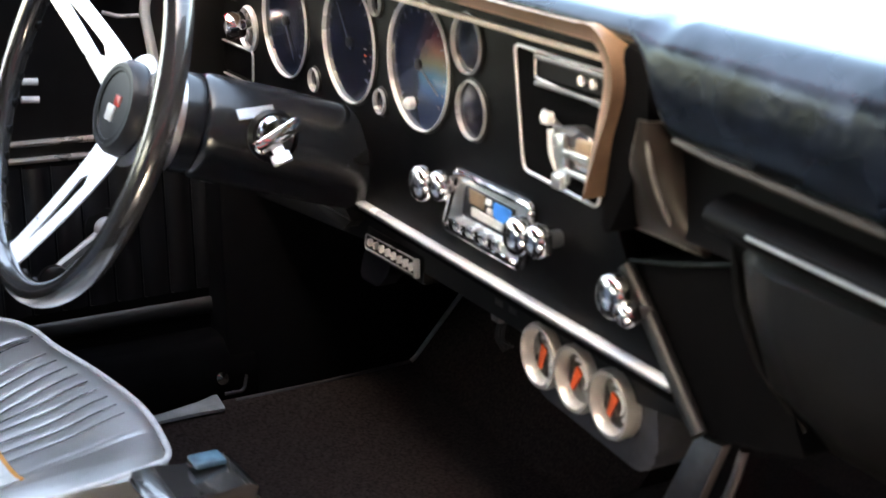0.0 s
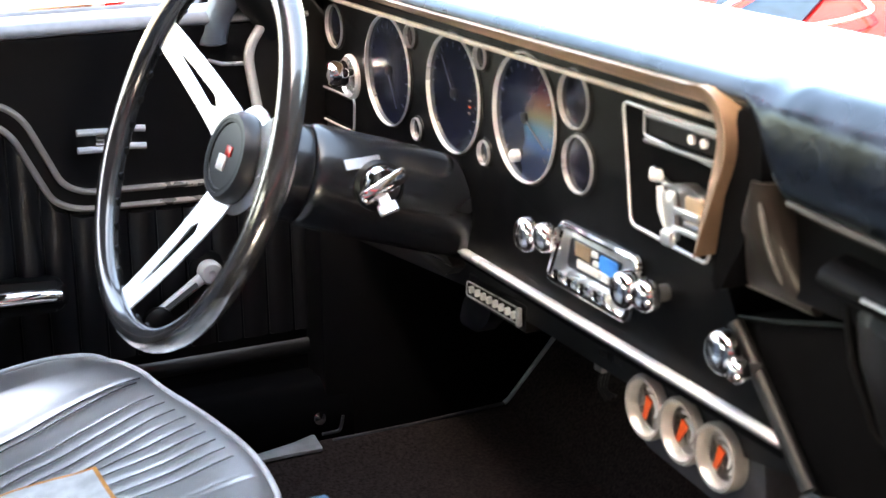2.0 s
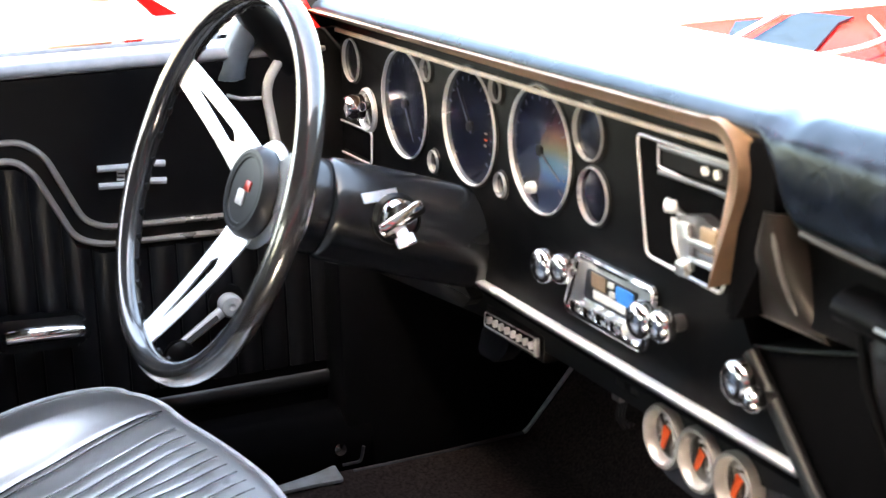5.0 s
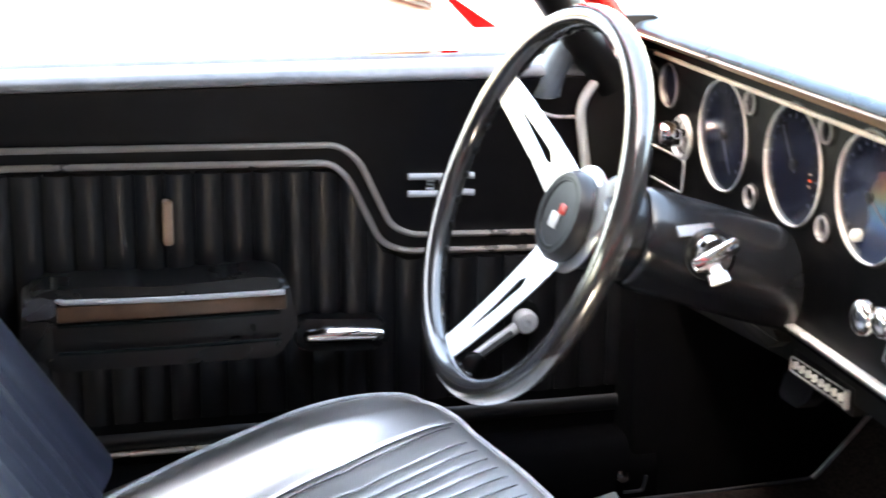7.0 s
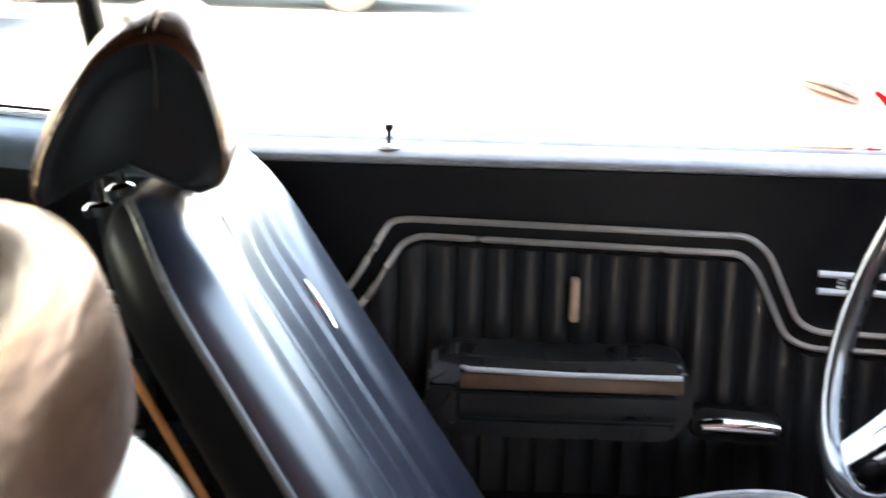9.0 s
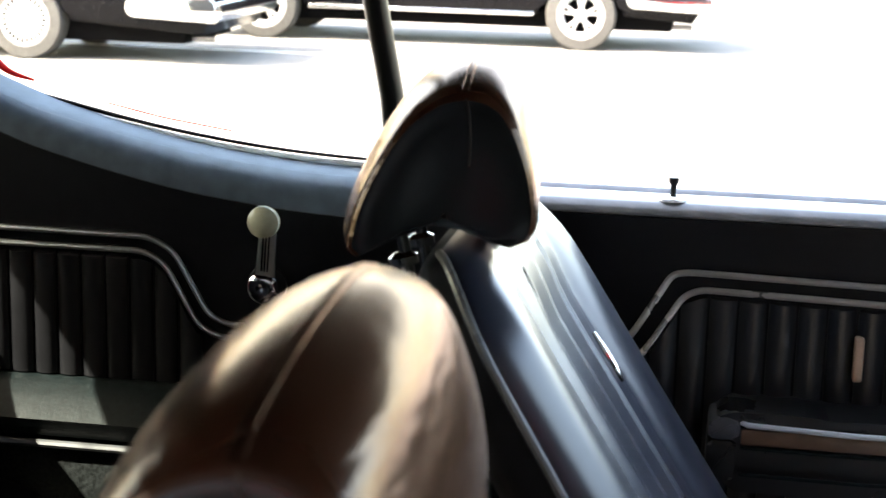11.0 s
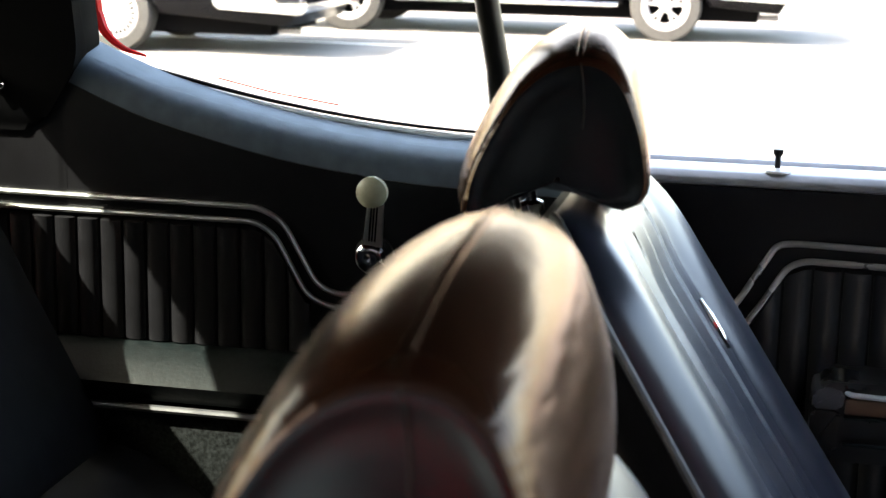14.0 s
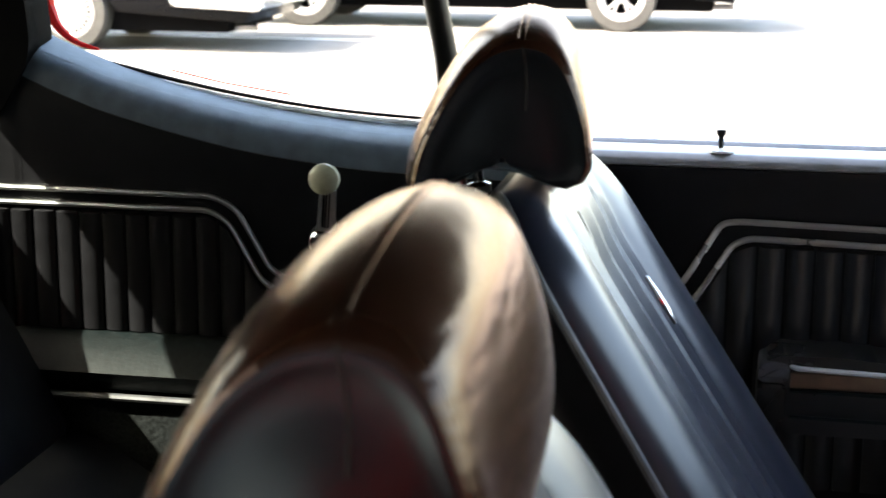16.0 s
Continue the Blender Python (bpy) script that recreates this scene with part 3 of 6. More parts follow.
# quarter window
qw = tagged(new("quarter_window"), "rolled-up rear quarter glass with black front frame", "car window")
part("window_frame", tube(bmesh.new(), [(-1.135, 0.705, 1.09), (-1.146, 0.70, 1.20), (-1.168, 0.68, 1.33), (-1.195, 0.655, 1.48)], 0.0145, 10, flat=1.0), PLASTIC, qw, "black rubber window frame")
gq = prism(bmesh.new(), [(-1.68, 1.18), (-1.58, 1.14), (-1.42, 1.11), (-1.28, 1.09), (-1.14, 1.085), (-1.192, 1.47), (-1.67, 1.46)], lambda u, v, w: (u, 0.71 - 0.14 * (v - 1.08) + 0.004 * w, v))
qpane = part("pane", gq, GLASS, qw, smooth=False)
qpane.visible_shadow = False
SEALQ = [(-1.695, 0.70, 1.47), (-1.689, 0.735, 1.258), (-1.687, 0.738, 1.228), (-1.681, 0.742, 1.203), (-1.664, 0.745, 1.187), (-1.57, 0.745, 1.168), (-1.47, 0.745, 1.147), (-1.386, 0.745, 1.133), (-1.305, 0.745, 1.123), (-1.225, 0.745, 1.117), (-1.13, 0.745, 1.113)]
part("seal", tube(bmesh.new(), smooth_line(SEALQ, 4), [float(v) for v in np.interp(np.arange(len(smooth_line(SEALQ, 4))), (0, 10, 16, 22, 40), (0.008, 0.007, 0.0045, 0.0028, 0.0020))], 8), PLASTIC, qw, "black window seal")
part("channel", tube(bmesh.new(), smooth_line([(x, y - 0.003, z - 0.0062) for x, y, z in SEALQ[4:]], 4), [float(v) for v in np.linspace(0.0042, 0.0030, 25)], 8), WHITE, qw, "thin white edge inside the seal")
part("outer_lip", tube(bmesh.new(), smooth_line([(-1.722, 0.80, 1.46), (-1.713, 0.82, 1.262), (-1.706, 0.82, 1.232), (-1.695, 0.82, 1.210), (-1.672, 0.82, 1.192), (-1.640, 0.82, 1.183)], 4), [float(v) for v in np.linspace(0.013, 0.0015, 21)], 8), RED, qw, "red painted window lip")
part("lip_line", tube(bmesh.new(), [(-1.54, 0.82, 1.158), (-1.468, 0.82, 1.143), (-1.376, 0.82, 1.130)], 0.0009, 6), RED, qw, "thin red body edge")

# ---- driver's door ----
DY = 0.715
DM1 = [(-0.97, 0.78), (-0.852, 0.93), (-0.81, 1.004), (-0.789, 1.007), (-0.393, 0.999), (-0.368, 0.979), (-0.330, 0.898), (-0.305, 0.886), (0.0, 0.876)]
DM2 = [(-0.95, 0.775), (-0.835, 0.912), (-0.796, 0.978), (-0.776, 0.987), (-0.402, 0.978), (-0.382, 0.960), (-0.342, 0.878), (-0.312, 0.866), (0.0, 0.857)]


def car_door(s):
    d = thing("door_trim_panel", "black vinyl door trim panel with silver mouldings, window rolled down", "trim panel", at=(-0.5, s * DY, 0.6))
    prof = [(DY, 0.60), (DY, 1.045), (DY - 0.008, 1.062), (DY - 0.008, 1.07), (DY + 0.05, 1.07), (DY + 0.05, 0.60)]
    part("window_sill", prism(bmesh.new(), rounded([(DY - 0.008, 1.071), (DY - 0.012, 1.074), (DY - 0.010, 1.080), (DY, 1.087), (DY + 0.05, 1.090), (DY + 0.055, 1.071)], 0.004, 3), lambda u, v, w: (-1.0 + 0.98 * w, s * u, v)), LITDOORSILL, d, "glossy black door sill, lightened as if sunlit")
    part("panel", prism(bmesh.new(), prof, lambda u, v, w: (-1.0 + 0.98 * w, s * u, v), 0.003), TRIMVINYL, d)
    part("outer_belt", prism(bmesh.new(), [(DY + 0.07, 1.04), (DY + 0.07, 1.092), (DY + 0.078, 1.094), (DY + 0.085, 1.04)], lambda u, v, w: (-1.0 + 0.98 * w, s * u, v)), CHROME, d, "bright outer belt trim")
    for pts in (DM1, DM2):
        part("moulding", tube(bmesh.new(), [(p.x, s * (DY - 0.004), p.y) for p in rounded([Vector(v) for v in pts], 0.02, 5, False)], 0.0040, 8, up=(0, 1, 0)), MOULD, d, "worn silver moulding")
    w = 0.034
    x = -0.97
    while x < -0.03:
        b = bmesh.new()
        rings = []
        for j in range(7):
            u = j / 6
            xx = x + 0.0015 + (w - 0.003) * u
            y = s * (DY - 0.002 - 0.006 * math.sin(math.pi * u) ** 0.6)
            top = on_line(DM2, xx) - 0.006
            rings.append([(xx, s * (DY + 0.004), 0.672), (xx, y, 0.675), (xx, y, top - 0.004), (xx, s * (DY + 0.004), top)])
        loft(b, rings)
        part("pleat", b, PLEAT, d)
        x += w
    part("lower_trim", tube(bmesh.new(), [(-0.98, s * (DY - 0.006), 0.652), (-0.01, s * (DY - 0.006), 0.652)], 0.011, 8, flat=0.5, up=(0, 1, 0)), TRIMGREY, d, "dark grey lower edge strip")
    part("lower_moulding", tube(bmesh.new(), [(-0.98, s * (DY - 0.010), 0.639), (-0.40, s * (DY - 0.010), 0.6375)], 0.0042, 8), MOULD, d, "worn lower door moulding")
    part("kick_strip", prism(bmesh.new(), [(DY, 0.605), (DY - 0.02, 0.61), (DY - 0.022, 0.617), (DY, 0.62)], lambda u, v, w: (-0.95 + 0.9 * w, s * u, v)), PLASTIC, d)
    # badge
    part("badge", boxed(-0.598, -0.587, min(s * (DY - 0.016), s * DY), max(s * (DY - 0.016), s * DY), 0.891, 0.944, 0.003), COPPER, d, "upright copper-toned badge")
    # model badge: pairs of short bars
    for x0, x1 in ((-0.309, -0.255), (-0.248, -0.228)):
        for zc in (0.957, 0.936):
            part("emblem_bar", tube(bmesh.new(), [(x0, s * (DY - 0.004), zc), (x1, s * (DY - 0.004), zc - 0.002)], 0.0042, 8), BRIGHT, d, "bright emblem bar")
    for k in range(2):
        zig = [(-0.289 + 0.016 * k + dx, s * (DY - 0.005), 0.9465 + dz) for dx, dz in ((0.012, 0.004), (0.003, 0.005), (0.003, 0.0005), (0.011, -0.0005), (0.011, -0.005), (0.002, -0.004))]
        part("emblem_bar", tube(bmesh.new(), zig, 0.0016, 6), SATIN, d, "bright emblem lettering stroke")
    # lock pin
    part("lock_ferrule", lathe(bmesh.new(), [(0.016, 0), (0.016, 0.003), (0.006, 0.005), (0, 0.005)], along((-0.815, s * (DY + 0.012), 1.088), (0, 0, 1)), 20), BRIGHT, d, "bright lock ferrule")
    part("lock_pin", lathe(bmesh.new(), [(0.0035, 0), (0.0035, 0.022), (0.006, 0.026), (0.006, 0.031), (0, 0.032)], along((-0.815, s * (DY + 0.012), 1.084), (0, 0, 1)), 14), PLASTIC, d, "black lock pin")
    # armrest
    arm = part("armrest", prism(bmesh.new(), rounded([(-0.755, 0.80), (-0.752, 0.855), (-0.735, 0.864), (-0.66, 0.865), (-0.615, 0.861), (-0.56, 0.863), (-0.50, 0.866), (-0.466, 0.862), (-0.452, 0.80), (-0.478, 0.765), (-0.73, 0.765)], 0.012), lambda u, v, w: (u, s * (DY - 0.075 * w + 0.012 * w * (0.85 - v) / 0.1), v), 0.012, 3), ARMVINYL, d, "padded black armrest")
    for zg in (0.822, 0.790):
        part("armrest_groove", tube(bmesh.new(), [(-0.722, s * (DY - 0.0755), zg), (-0.60, s * (DY - 0.076), zg - 0.001), (-0.475, s * (DY - 0.0755), zg)], 0.0022, 6), GREYTRIM, arm, "moulded line along the armrest")
    part("armrest_trim", tube(bmesh.new(), [(-0.728, s * (DY - 0.068), 0.853), (-0.715, s * (DY - 0.078), 0.850), (-0.60, s * (DY - 0.079), 0.847), (-0.47, s * (DY - 0.079), 0.847)], 0.0034, 8), RING, arm, "bright armrest trim")
    part("armrest_band", boxed(-0.722, -0.468, min(s * (DY - 0.0785), s * (DY - 0.07)), max(s * (DY - 0.0785), s * (DY - 0.07)), 0.826, 0.845, 0.002), ARMBAND, arm, "brown lower pad band")
    part("armrest_end", prism(bmesh.new(), rounded([(-0.760, 0.832), (-0.758, 0.850), (-0.742, 0.858), (-0.722, 0.852), (-0.725, 0.832)], 0.005), lambda u, v, w: (u, s * (DY - 0.0775 * w), v), 0.005), PLATEGREY, arm, "dull metal armrest end cap")
    part("armrest_end_block", prism(bmesh.new(), rounded([(-0.760, 0.785), (-0.760, 0.829), (-0.726, 0.829), (-0.728, 0.780)], 0.006), lambda u, v, w: (u, s * (DY - 0.0765 * w), v), 0.006), PLASTIC, arm)
    part("armrest_screw", lathe(bmesh.new(), [(0.005, 0), (0.005, 0.003), (0, 0.004)], along((-0.766, s * (DY - 0.05), 0.797), (-0.3, -s, 0)), 12), CHROME, arm)
    # pull handle
    hd = part("door_handle", tube(bmesh.new(), [(x, s * (DY - 0.036), z) for x, z in ((-0.442, 0.777), (-0.438, 0.777), (-0.42, 0.778), (-0.39, 0.777), (-0.36, 0.775), (-0.348, 0.774), (-0.344, 0.774))], [0.004, 0.009, 0.011, 0.011, 0.010, 0.008, 0.003], 14), CHROME, d, "chrome pull handle")
    part("handle_cup", prism(bmesh.new(), rounded([(-0.449, 0.757), (-0.449, 0.797), (-0.345, 0.791), (-0.335, 0.772), (-0.345, 0.752)], 0.012), lambda u, v, w: (u, s * (DY - 0.028 * w), v), 0.006), PLASTIC, hd, "black handle surround")
    return d


car_door(1)
pd = thing("door_trim_panel", "plain black inner panel of the passenger's door", "trim panel", at=(-0.5, -0.75, 0.6))
part("panel", prism(bmesh.new(), rounded([(0.735, 0.60), (0.735, 0.99), (0.745, 1.0), (0.77, 1.0), (0.77, 0.60)], 0.006, 3), lambda u, v, w: (-1.0 + 0.98 * w, -u, v)), TRIMVINYL, pd)
part("armrest", prism(bmesh.new(), rounded([(-0.755, 0.77), (-0.75, 0.86), (-0.466, 0.86), (-0.46, 0.77)], 0.012), lambda u, v, w: (u, -0.735 + 0.06 * w, v), 0.012, 3), TRIMVINYL, pd, "padded black armrest")
window_crank((-0.163, DY, 0.771), 207, PLASTIC, "black plastic knob", BRIGHT, 1, 0.8, BRIGHT, 0.6)

# ---- dashboard ----
dash = thing("dashboard", "black dashboard with round gauges and padded top", "dashboard", at=(0.1, 0, 0.8))


def yz(outline, x0, x1, bevel=0.0, seg=2):
    """A slab whose outline lies in the y-z plane, from x0 to x1."""
    return prism(bmesh.new(), outline, lambda u, v, w: (x0 + (x1 - x0) * w, u, v), bevel, seg)


FAS = rounded([(0.735, 0.875), (0.735, 1.105), (-0.155, 1.105), (-0.142, 0.965), (-0.165, 0.93), (-0.232, 0.850), (0.34, 0.862)], 0.012)
part("fascia", yz(FAS, 0.0, 0.09, 0.003), FASCIA, dash, "satin black instrument fascia")
# lower edge under the bright strip
part("lower_edge", yz(rounded([(0.66, 0.80), (0.66, 0.873), (0.34, 0.860), (-0.226, 0.846), (-0.235, 0.835), (-0.16, 0.825), (0.3, 0.83)], 0.008), 0.012, 0.12, 0.004), PLASTIC, dash)
part("bright_strip", prism(bmesh.new(), rounded([(-0.008, -0.0018), (-0.008, 0.0014), (-0.004, 0.0032), (0.004, 0.0032), (0.004, -0.0018)], 0.0012), lambda u, v, w: (u, 0.322 - 0.545 * w, 0.874 - 0.008 * w + v), 0.001), BRIGHT, dash, "bright metal strip")
part("strip_backing", prism(bmesh.new(), rounded([(-0.006, -0.0055), (-0.006, -0.0018), (0.004, -0.0018), (0.004, -0.0055)], 0.001), lambda u, v, w: (u, 0.318 - 0.541 * w, 0.874 - 0.008 * w + v)), STEEL, dash, "dull lower edge of the strip")
part("strip_end", prism(bmesh.new(), rounded([(0.445, 0.850), (0.415, 0.838), (0.36, 0.836), (0.34, 0.850), (0.36, 0.862)], 0.006), lambda u, v, w: (-0.004 + 0.02 * w, u, v), 0.003), FINVINYL, dash, "brownish corner piece beside the strip")
# lip round the fascia
lip = rounded([Vector((0.76, 1.108)), Vector((-0.168, 1.104)), Vector((-0.133, 1.000))], 0.03, 8, False)
rings = []
for k, p in enumerate(lip):
    a, b = lip[max(0, k - 1)], lip[min(len(lip) - 1, k + 1)]
    d = (b - a).normalized()
    o = Vector((-d.y, d.x))
    if o.y < 0 and abs(d.x) > abs(d.y) or (abs(d.y) >= abs(d.x) and o.x > 0):
        o = -o
    leg = min(1.0, max(0.0, (-0.12 - p.x) / 0.045))
    w, inner = 0.014 + 0.013 * leg, -0.006 - 0.022 * leg
    rings.append([(x, p.x + o.x * t, p.y + o.y * t) for x, t in ((0.01, 0), (inner, 0.002), (0.4 * inner - 0.022, 0.008), (-0.038, w + 0.001), (-0.034, w), (0.01, w))])
part("fascia_lip", loft(bmesh.new(), rings), LIPVINYL, dash, "brownish padded lip round the fascia")
part("chrome_line", tube(bmesh.new(), [(-0.004, p.x, p.y - 0.008) for p in rounded([Vector((0.735, 1.105)), Vector((-0.146, 1.101))], 0.02, 8, False)], 0.0030, 8), CREAM, dash, "thin cream line under the lip")
# padded top: cross-sections in x-z along y
top = []
for y in np.concatenate([np.linspace(0.78, -0.195, 24), np.linspace(-0.196, -0.246, 16), np.linspace(-0.25, -0.78, 16)]):
    k = min(1.0, max(0.0, (-0.190 - y) / 0.056))
    low = 0.05 * max(0.0, -0.25 - y)
    k = k * k * (3 - 2 * k)
    driver = [(-0.03, 1.124), (-0.02, 1.133), (0.02, 1.138), (0.12, 1.135), (0.25, 1.12), (0.36, 1.09), (0.42, 1.05), (0.42, 1.02), (0.1, 1.09), (-0.02, 1.115)]
    passenger = [(-0.036, 1.086 - low), (-0.031, 1.123 - 0.6 * low), (-0.012, 1.137 - 0.2 * low), (0.07, 1.141), (0.2, 1.125), (0.36, 1.09), (0.42, 1.05), (0.42, 1.02), (0.05, 1.045 - low), (-0.028, 1.058 - low)]
    sec = [Vector(p).lerp(Vector(q), k) for p, q in zip(driver, passenger)]
    rnd = rounded(sec, 0.02, 5)
    top.append([(q.x, y, q.y) for q in rnd])
part("top_pad", loft(bmesh.new(), top), PAD, dash, "grained black top pad")
# passenger side: recess under the pad, ledge, glovebox and the cheek beside the fascia
part("recess", boxed(-0.004, 0.08, -0.76, -0.168, 0.978, 1.08, 0.004), FASCIA, dash)
part("ledge", prism(bmesh.new(), rounded([(0.035, 1.005), (-0.020, 1.008), (-0.030, 1.014), (-0.030, 1.024), (-0.018, 1.032), (0.035, 1.040)], 0.006), lambda u, v, w: (u, -0.76 + 0.475 * w, v - 0.006 - 0.02 * (1 - w)), 0.004), FASCIA, dash, "black ledge under the pad")
part("ledge_line", tube(bmesh.new(), [(-0.031, -0.335, 1.013), (-0.032, -0.45, 1.008), (-0.032, -0.76, 0.994)], 0.0020, 8), STEEL, dash, "thin bright line along the ledge")
wedge = []
for t in np.linspace(0, 1, 21):
    z = 0.968 + 0.094 * t
    yl, yr = -0.152 - 0.050 * t, -0.244 + 0.020 * t
    f = 0.002 - 0.034 * min(1.0, t * 1.5) ** 0.7
    ring = [(0.012, yl, z)]
    for k in range(15):
        a = math.pi * k / 14
        ring.append((0.006 + (f - 0.006) * max(0.0, math.sin(a)) ** 0.75, (yl + yr) / 2 + (yl - yr) / 2 * math.cos(a), z + 0.004 * math.sin(a)))
    wedge.append(ring + [(0.012, yr, z)])
part("pad_side", yz(rounded([(-0.186, 1.116), (-0.214, 1.108), (-0.216, 1.05), (-0.170, 0.972), (-0.158, 0.972)], 0.004), -0.026, 0.02, 0.004), DEEP, dash, "dark gap between the lip and the pad")
part("pad_corner", loft(bmesh.new(), wedge), FINVINYL, dash, "tapered fin under the pad corner")
part("fin_rim", tube(bmesh.new(), smooth_line([(-0.030, -0.220, 1.052), (-0.028, -0.229, 1.022), (-0.020, -0.237, 0.994)], 4), [0.0010] + [0.0020] * 7 + [0.0008], 8), TRIMRIM, dash, "pale thin rim along the fin")
part("pad_edge", tube(bmesh.new(), [(-0.029, -0.252, 1.059), (-0.0325, -0.30, 1.056), (-0.0325, -0.76, 1.031)], 0.0030, 8), FINVINYL, dash, "brownish lower edge of the pad")
part("cheek_edge", tube(bmesh.new(), [(0.003, -0.155, 0.943), (0.003, -0.21, 0.955), (0.003, -0.28, 0.974)], 0.0018, 8), GREYTRIM, dash, "thin edge over the cheek")
part("glovebox_edge", tube(bmesh.new(), [(-0.002, -0.287, 0.990), (-0.006, -0.300, 0.955), (-0.002, -0.322, 0.912), (0.014, -0.352, 0.876)], 0.004, 8), FASCIA, dash, "rounded edge of the glovebox")
part("side_cheek", yz(rounded([(-0.152, 0.942), (-0.30, 0.980), (-0.36, 0.86), (-0.256, 0.835)], 0.006), 0.006, 0.14, 0.003), DEEP, dash)
gb = bmesh.new()
rings = []
for q in list(np.linspace(0, 0.06, 9)) + list(np.linspace(0.08, 0.47, 8)):
    y = -0.288 - q
    k = max(0.0, min(1, q / 0.06)) ** 0.5
    rings.append([(0.06, y, 0.998), (0.012 - 0.024 * k, y, 0.998), (0.008 - 0.030 * k, y, 0.988), (0.008 - 0.032 * k, y - 0.008, 0.955), (0.010 - 0.024 * k, y - 0.028, 0.905), (0.028, y - 0.055, 0.862), (0.07, y - 0.075, 0.832), (0.15, y - 0.08, 0.82), (0.15, y, 1.0)])
part("glovebox", loft(gb, rings), GLOVE, dash, "black glovebox door")
# driver's end of the pad: a padded roll round a dark face, a pale strip and the cheek behind it
roll = smooth_line([(-0.062, 0.715, 1.141), (-0.100, 0.715, 1.120), (-0.125, 0.715, 1.088), (-0.137, 0.715, 1.058), (-0.138, 0.715, 1.045)], 5)
part("end_face", prism(bmesh.new(), [(p.x, p.z) for p in roll] + [(-0.138, 1.02), (-0.10, 0.95), (0.04, 0.95), (0.04, 1.12), (0.0, 1.141)], lambda u, v, w: (u, 0.724 + 0.05 * w, v), 0.004), PLASTIC, dash, "black face at the dashboard's end")
# shares the sills' lightened colour, so its lit look is painted too
part("pad_end", tube(bmesh.new(), roll, [0.012] + [0.017] * (len(roll) - 2) + [0.008], 14), LITVINYL, dash, "padded roll at the dashboard's end")
part("end_line", tube(bmesh.new(), [(-0.146, 0.714, 1.028), (-0.128, 0.714, 1.022), (-0.10, 0.712, 1.021)], 0.0025, 8), RING, dash, "thin bright line")
part("end_trim", tube(bmesh.new(), rounded([Vector((-0.056, 0.702, 1.100)), Vector((-0.101, 0.702, 1.038)), Vector((-0.090, 0.702, 0.960))], 0.02, 5, False), 0.0065, 10), RING, dash, "pale end trim strip")
part("end_cheek", prism(bmesh.new(), [(-0.054, 1.10), (-0.096, 1.038), (-0.086, 0.95), (-0.02, 0.90), (0.03, 0.90), (0.03, 1.10)], lambda u, v, w: (u, 0.705 + 0.015 * w, v), 0.003), PLASTIC, dash, "black cheek at the end of the dashboard")
part("fascia_edge", tube(bmesh.new(), [(-0.002, -0.158, 0.940), (0.0, -0.180, 0.915), (0.0, -0.254, 0.838)], 0.0068, 10), TRIMGREY, dash, "rounded grey edge of the fascia")
part("under_dash", boxed(0.05, 0.5, -0.72, 0.66, 0.88, 1.03), DEEP, dash, "dark underside")


def gauge(y, z, r, name="gauge", needle=None, ring=0.0021, lens=LENS, pointer=-150):
    g = thing(name, "round black-faced gauge with a silver bezel ring", "gauge", group="dashboard gauges", at=(0, y, z))
    m = along((0, y, z), (-1, 0, 0))
    part("bezel", lathe(bmesh.new(), [(r - ring, -0.001), (r - ring * 0.92, 0.0035), (r - ring * 0.75, 0.0048), (r - ring * 0.42, 0.0048), (r - ring * 0.25, 0.003), (r - ring * 0.2, -0.001)], m, 48), RING if r > 0.05 else BEZEL, g, "silver bezel ring")
    part("outer_ring", lathe(bmesh.new(), [(r - ring * 0.2, -0.001), (r - ring * 0.15, 0.0022), (r + 0.001, 0.0018), (r + 0.002, -0.001)], m, 48), PLASTIC, g, "black outer ring")
    part("dial", lathe(bmesh.new(), [(r - ring, 0.0004), (r - ring - 0.003, 0.0006), (r * 0.5, 0.0010), (0, 0.0012)], m, 48), lens, g, "dark glossy dial lens")
    if r > 0.05:
        for k in range(17):
            q = radians(-132 + 16.5 * k)
            c = Vector((-0.0014, y + r * 0.80 * math.sin(q), z + r * 0.80 * math.cos(q)))
            long = 0.045 if k % 2 == 0 else 0.028
            part("tick", boxed(-0.0003, 0.0003, -0.0005, 0.0005, -r * long, r * long, m=Matrix.Translation(c) @ Matrix.Rotation(-q, 4, "X")), DIALMARK, g)
        q = radians(pointer)
        part("pointer", prism(bmesh.new(), [(-0.0012, -0.008), (0.0012, -0.008), (0.0005, r * 0.72), (-0.0005, r * 0.72)], lambda u, v, w: Matrix.Translation((-0.0024, y, z)) @ Matrix.Rotation(-q, 4, "X") @ Vector((-0.0006 * w, u, v))), DIALMARK, g, "thin pale pointer")
        part("pointer_hub", lathe(bmesh.new(), [(0.0055, 0.0012), (0.005, 0.004), (0, 0.0044)], m, 20), PLASTIC, g)
    if needle is not None:
        a = radians(needle)
        for k in range(3):
            q = a + radians(9 * (k - 1))
            c = Vector((-0.0035, y + r * 0.66 * math.sin(q), z + r * 0.66 * math.cos(q)))
            part("tick", boxed(-0.0004, 0.0004, -0.0007, 0.0007, -r * 0.04, r * 0.04, m=Matrix.Translation(c) @ Matrix.Rotation(-q, 4, "X")), ORANGE if k == 1 else TAN, g)
    return g


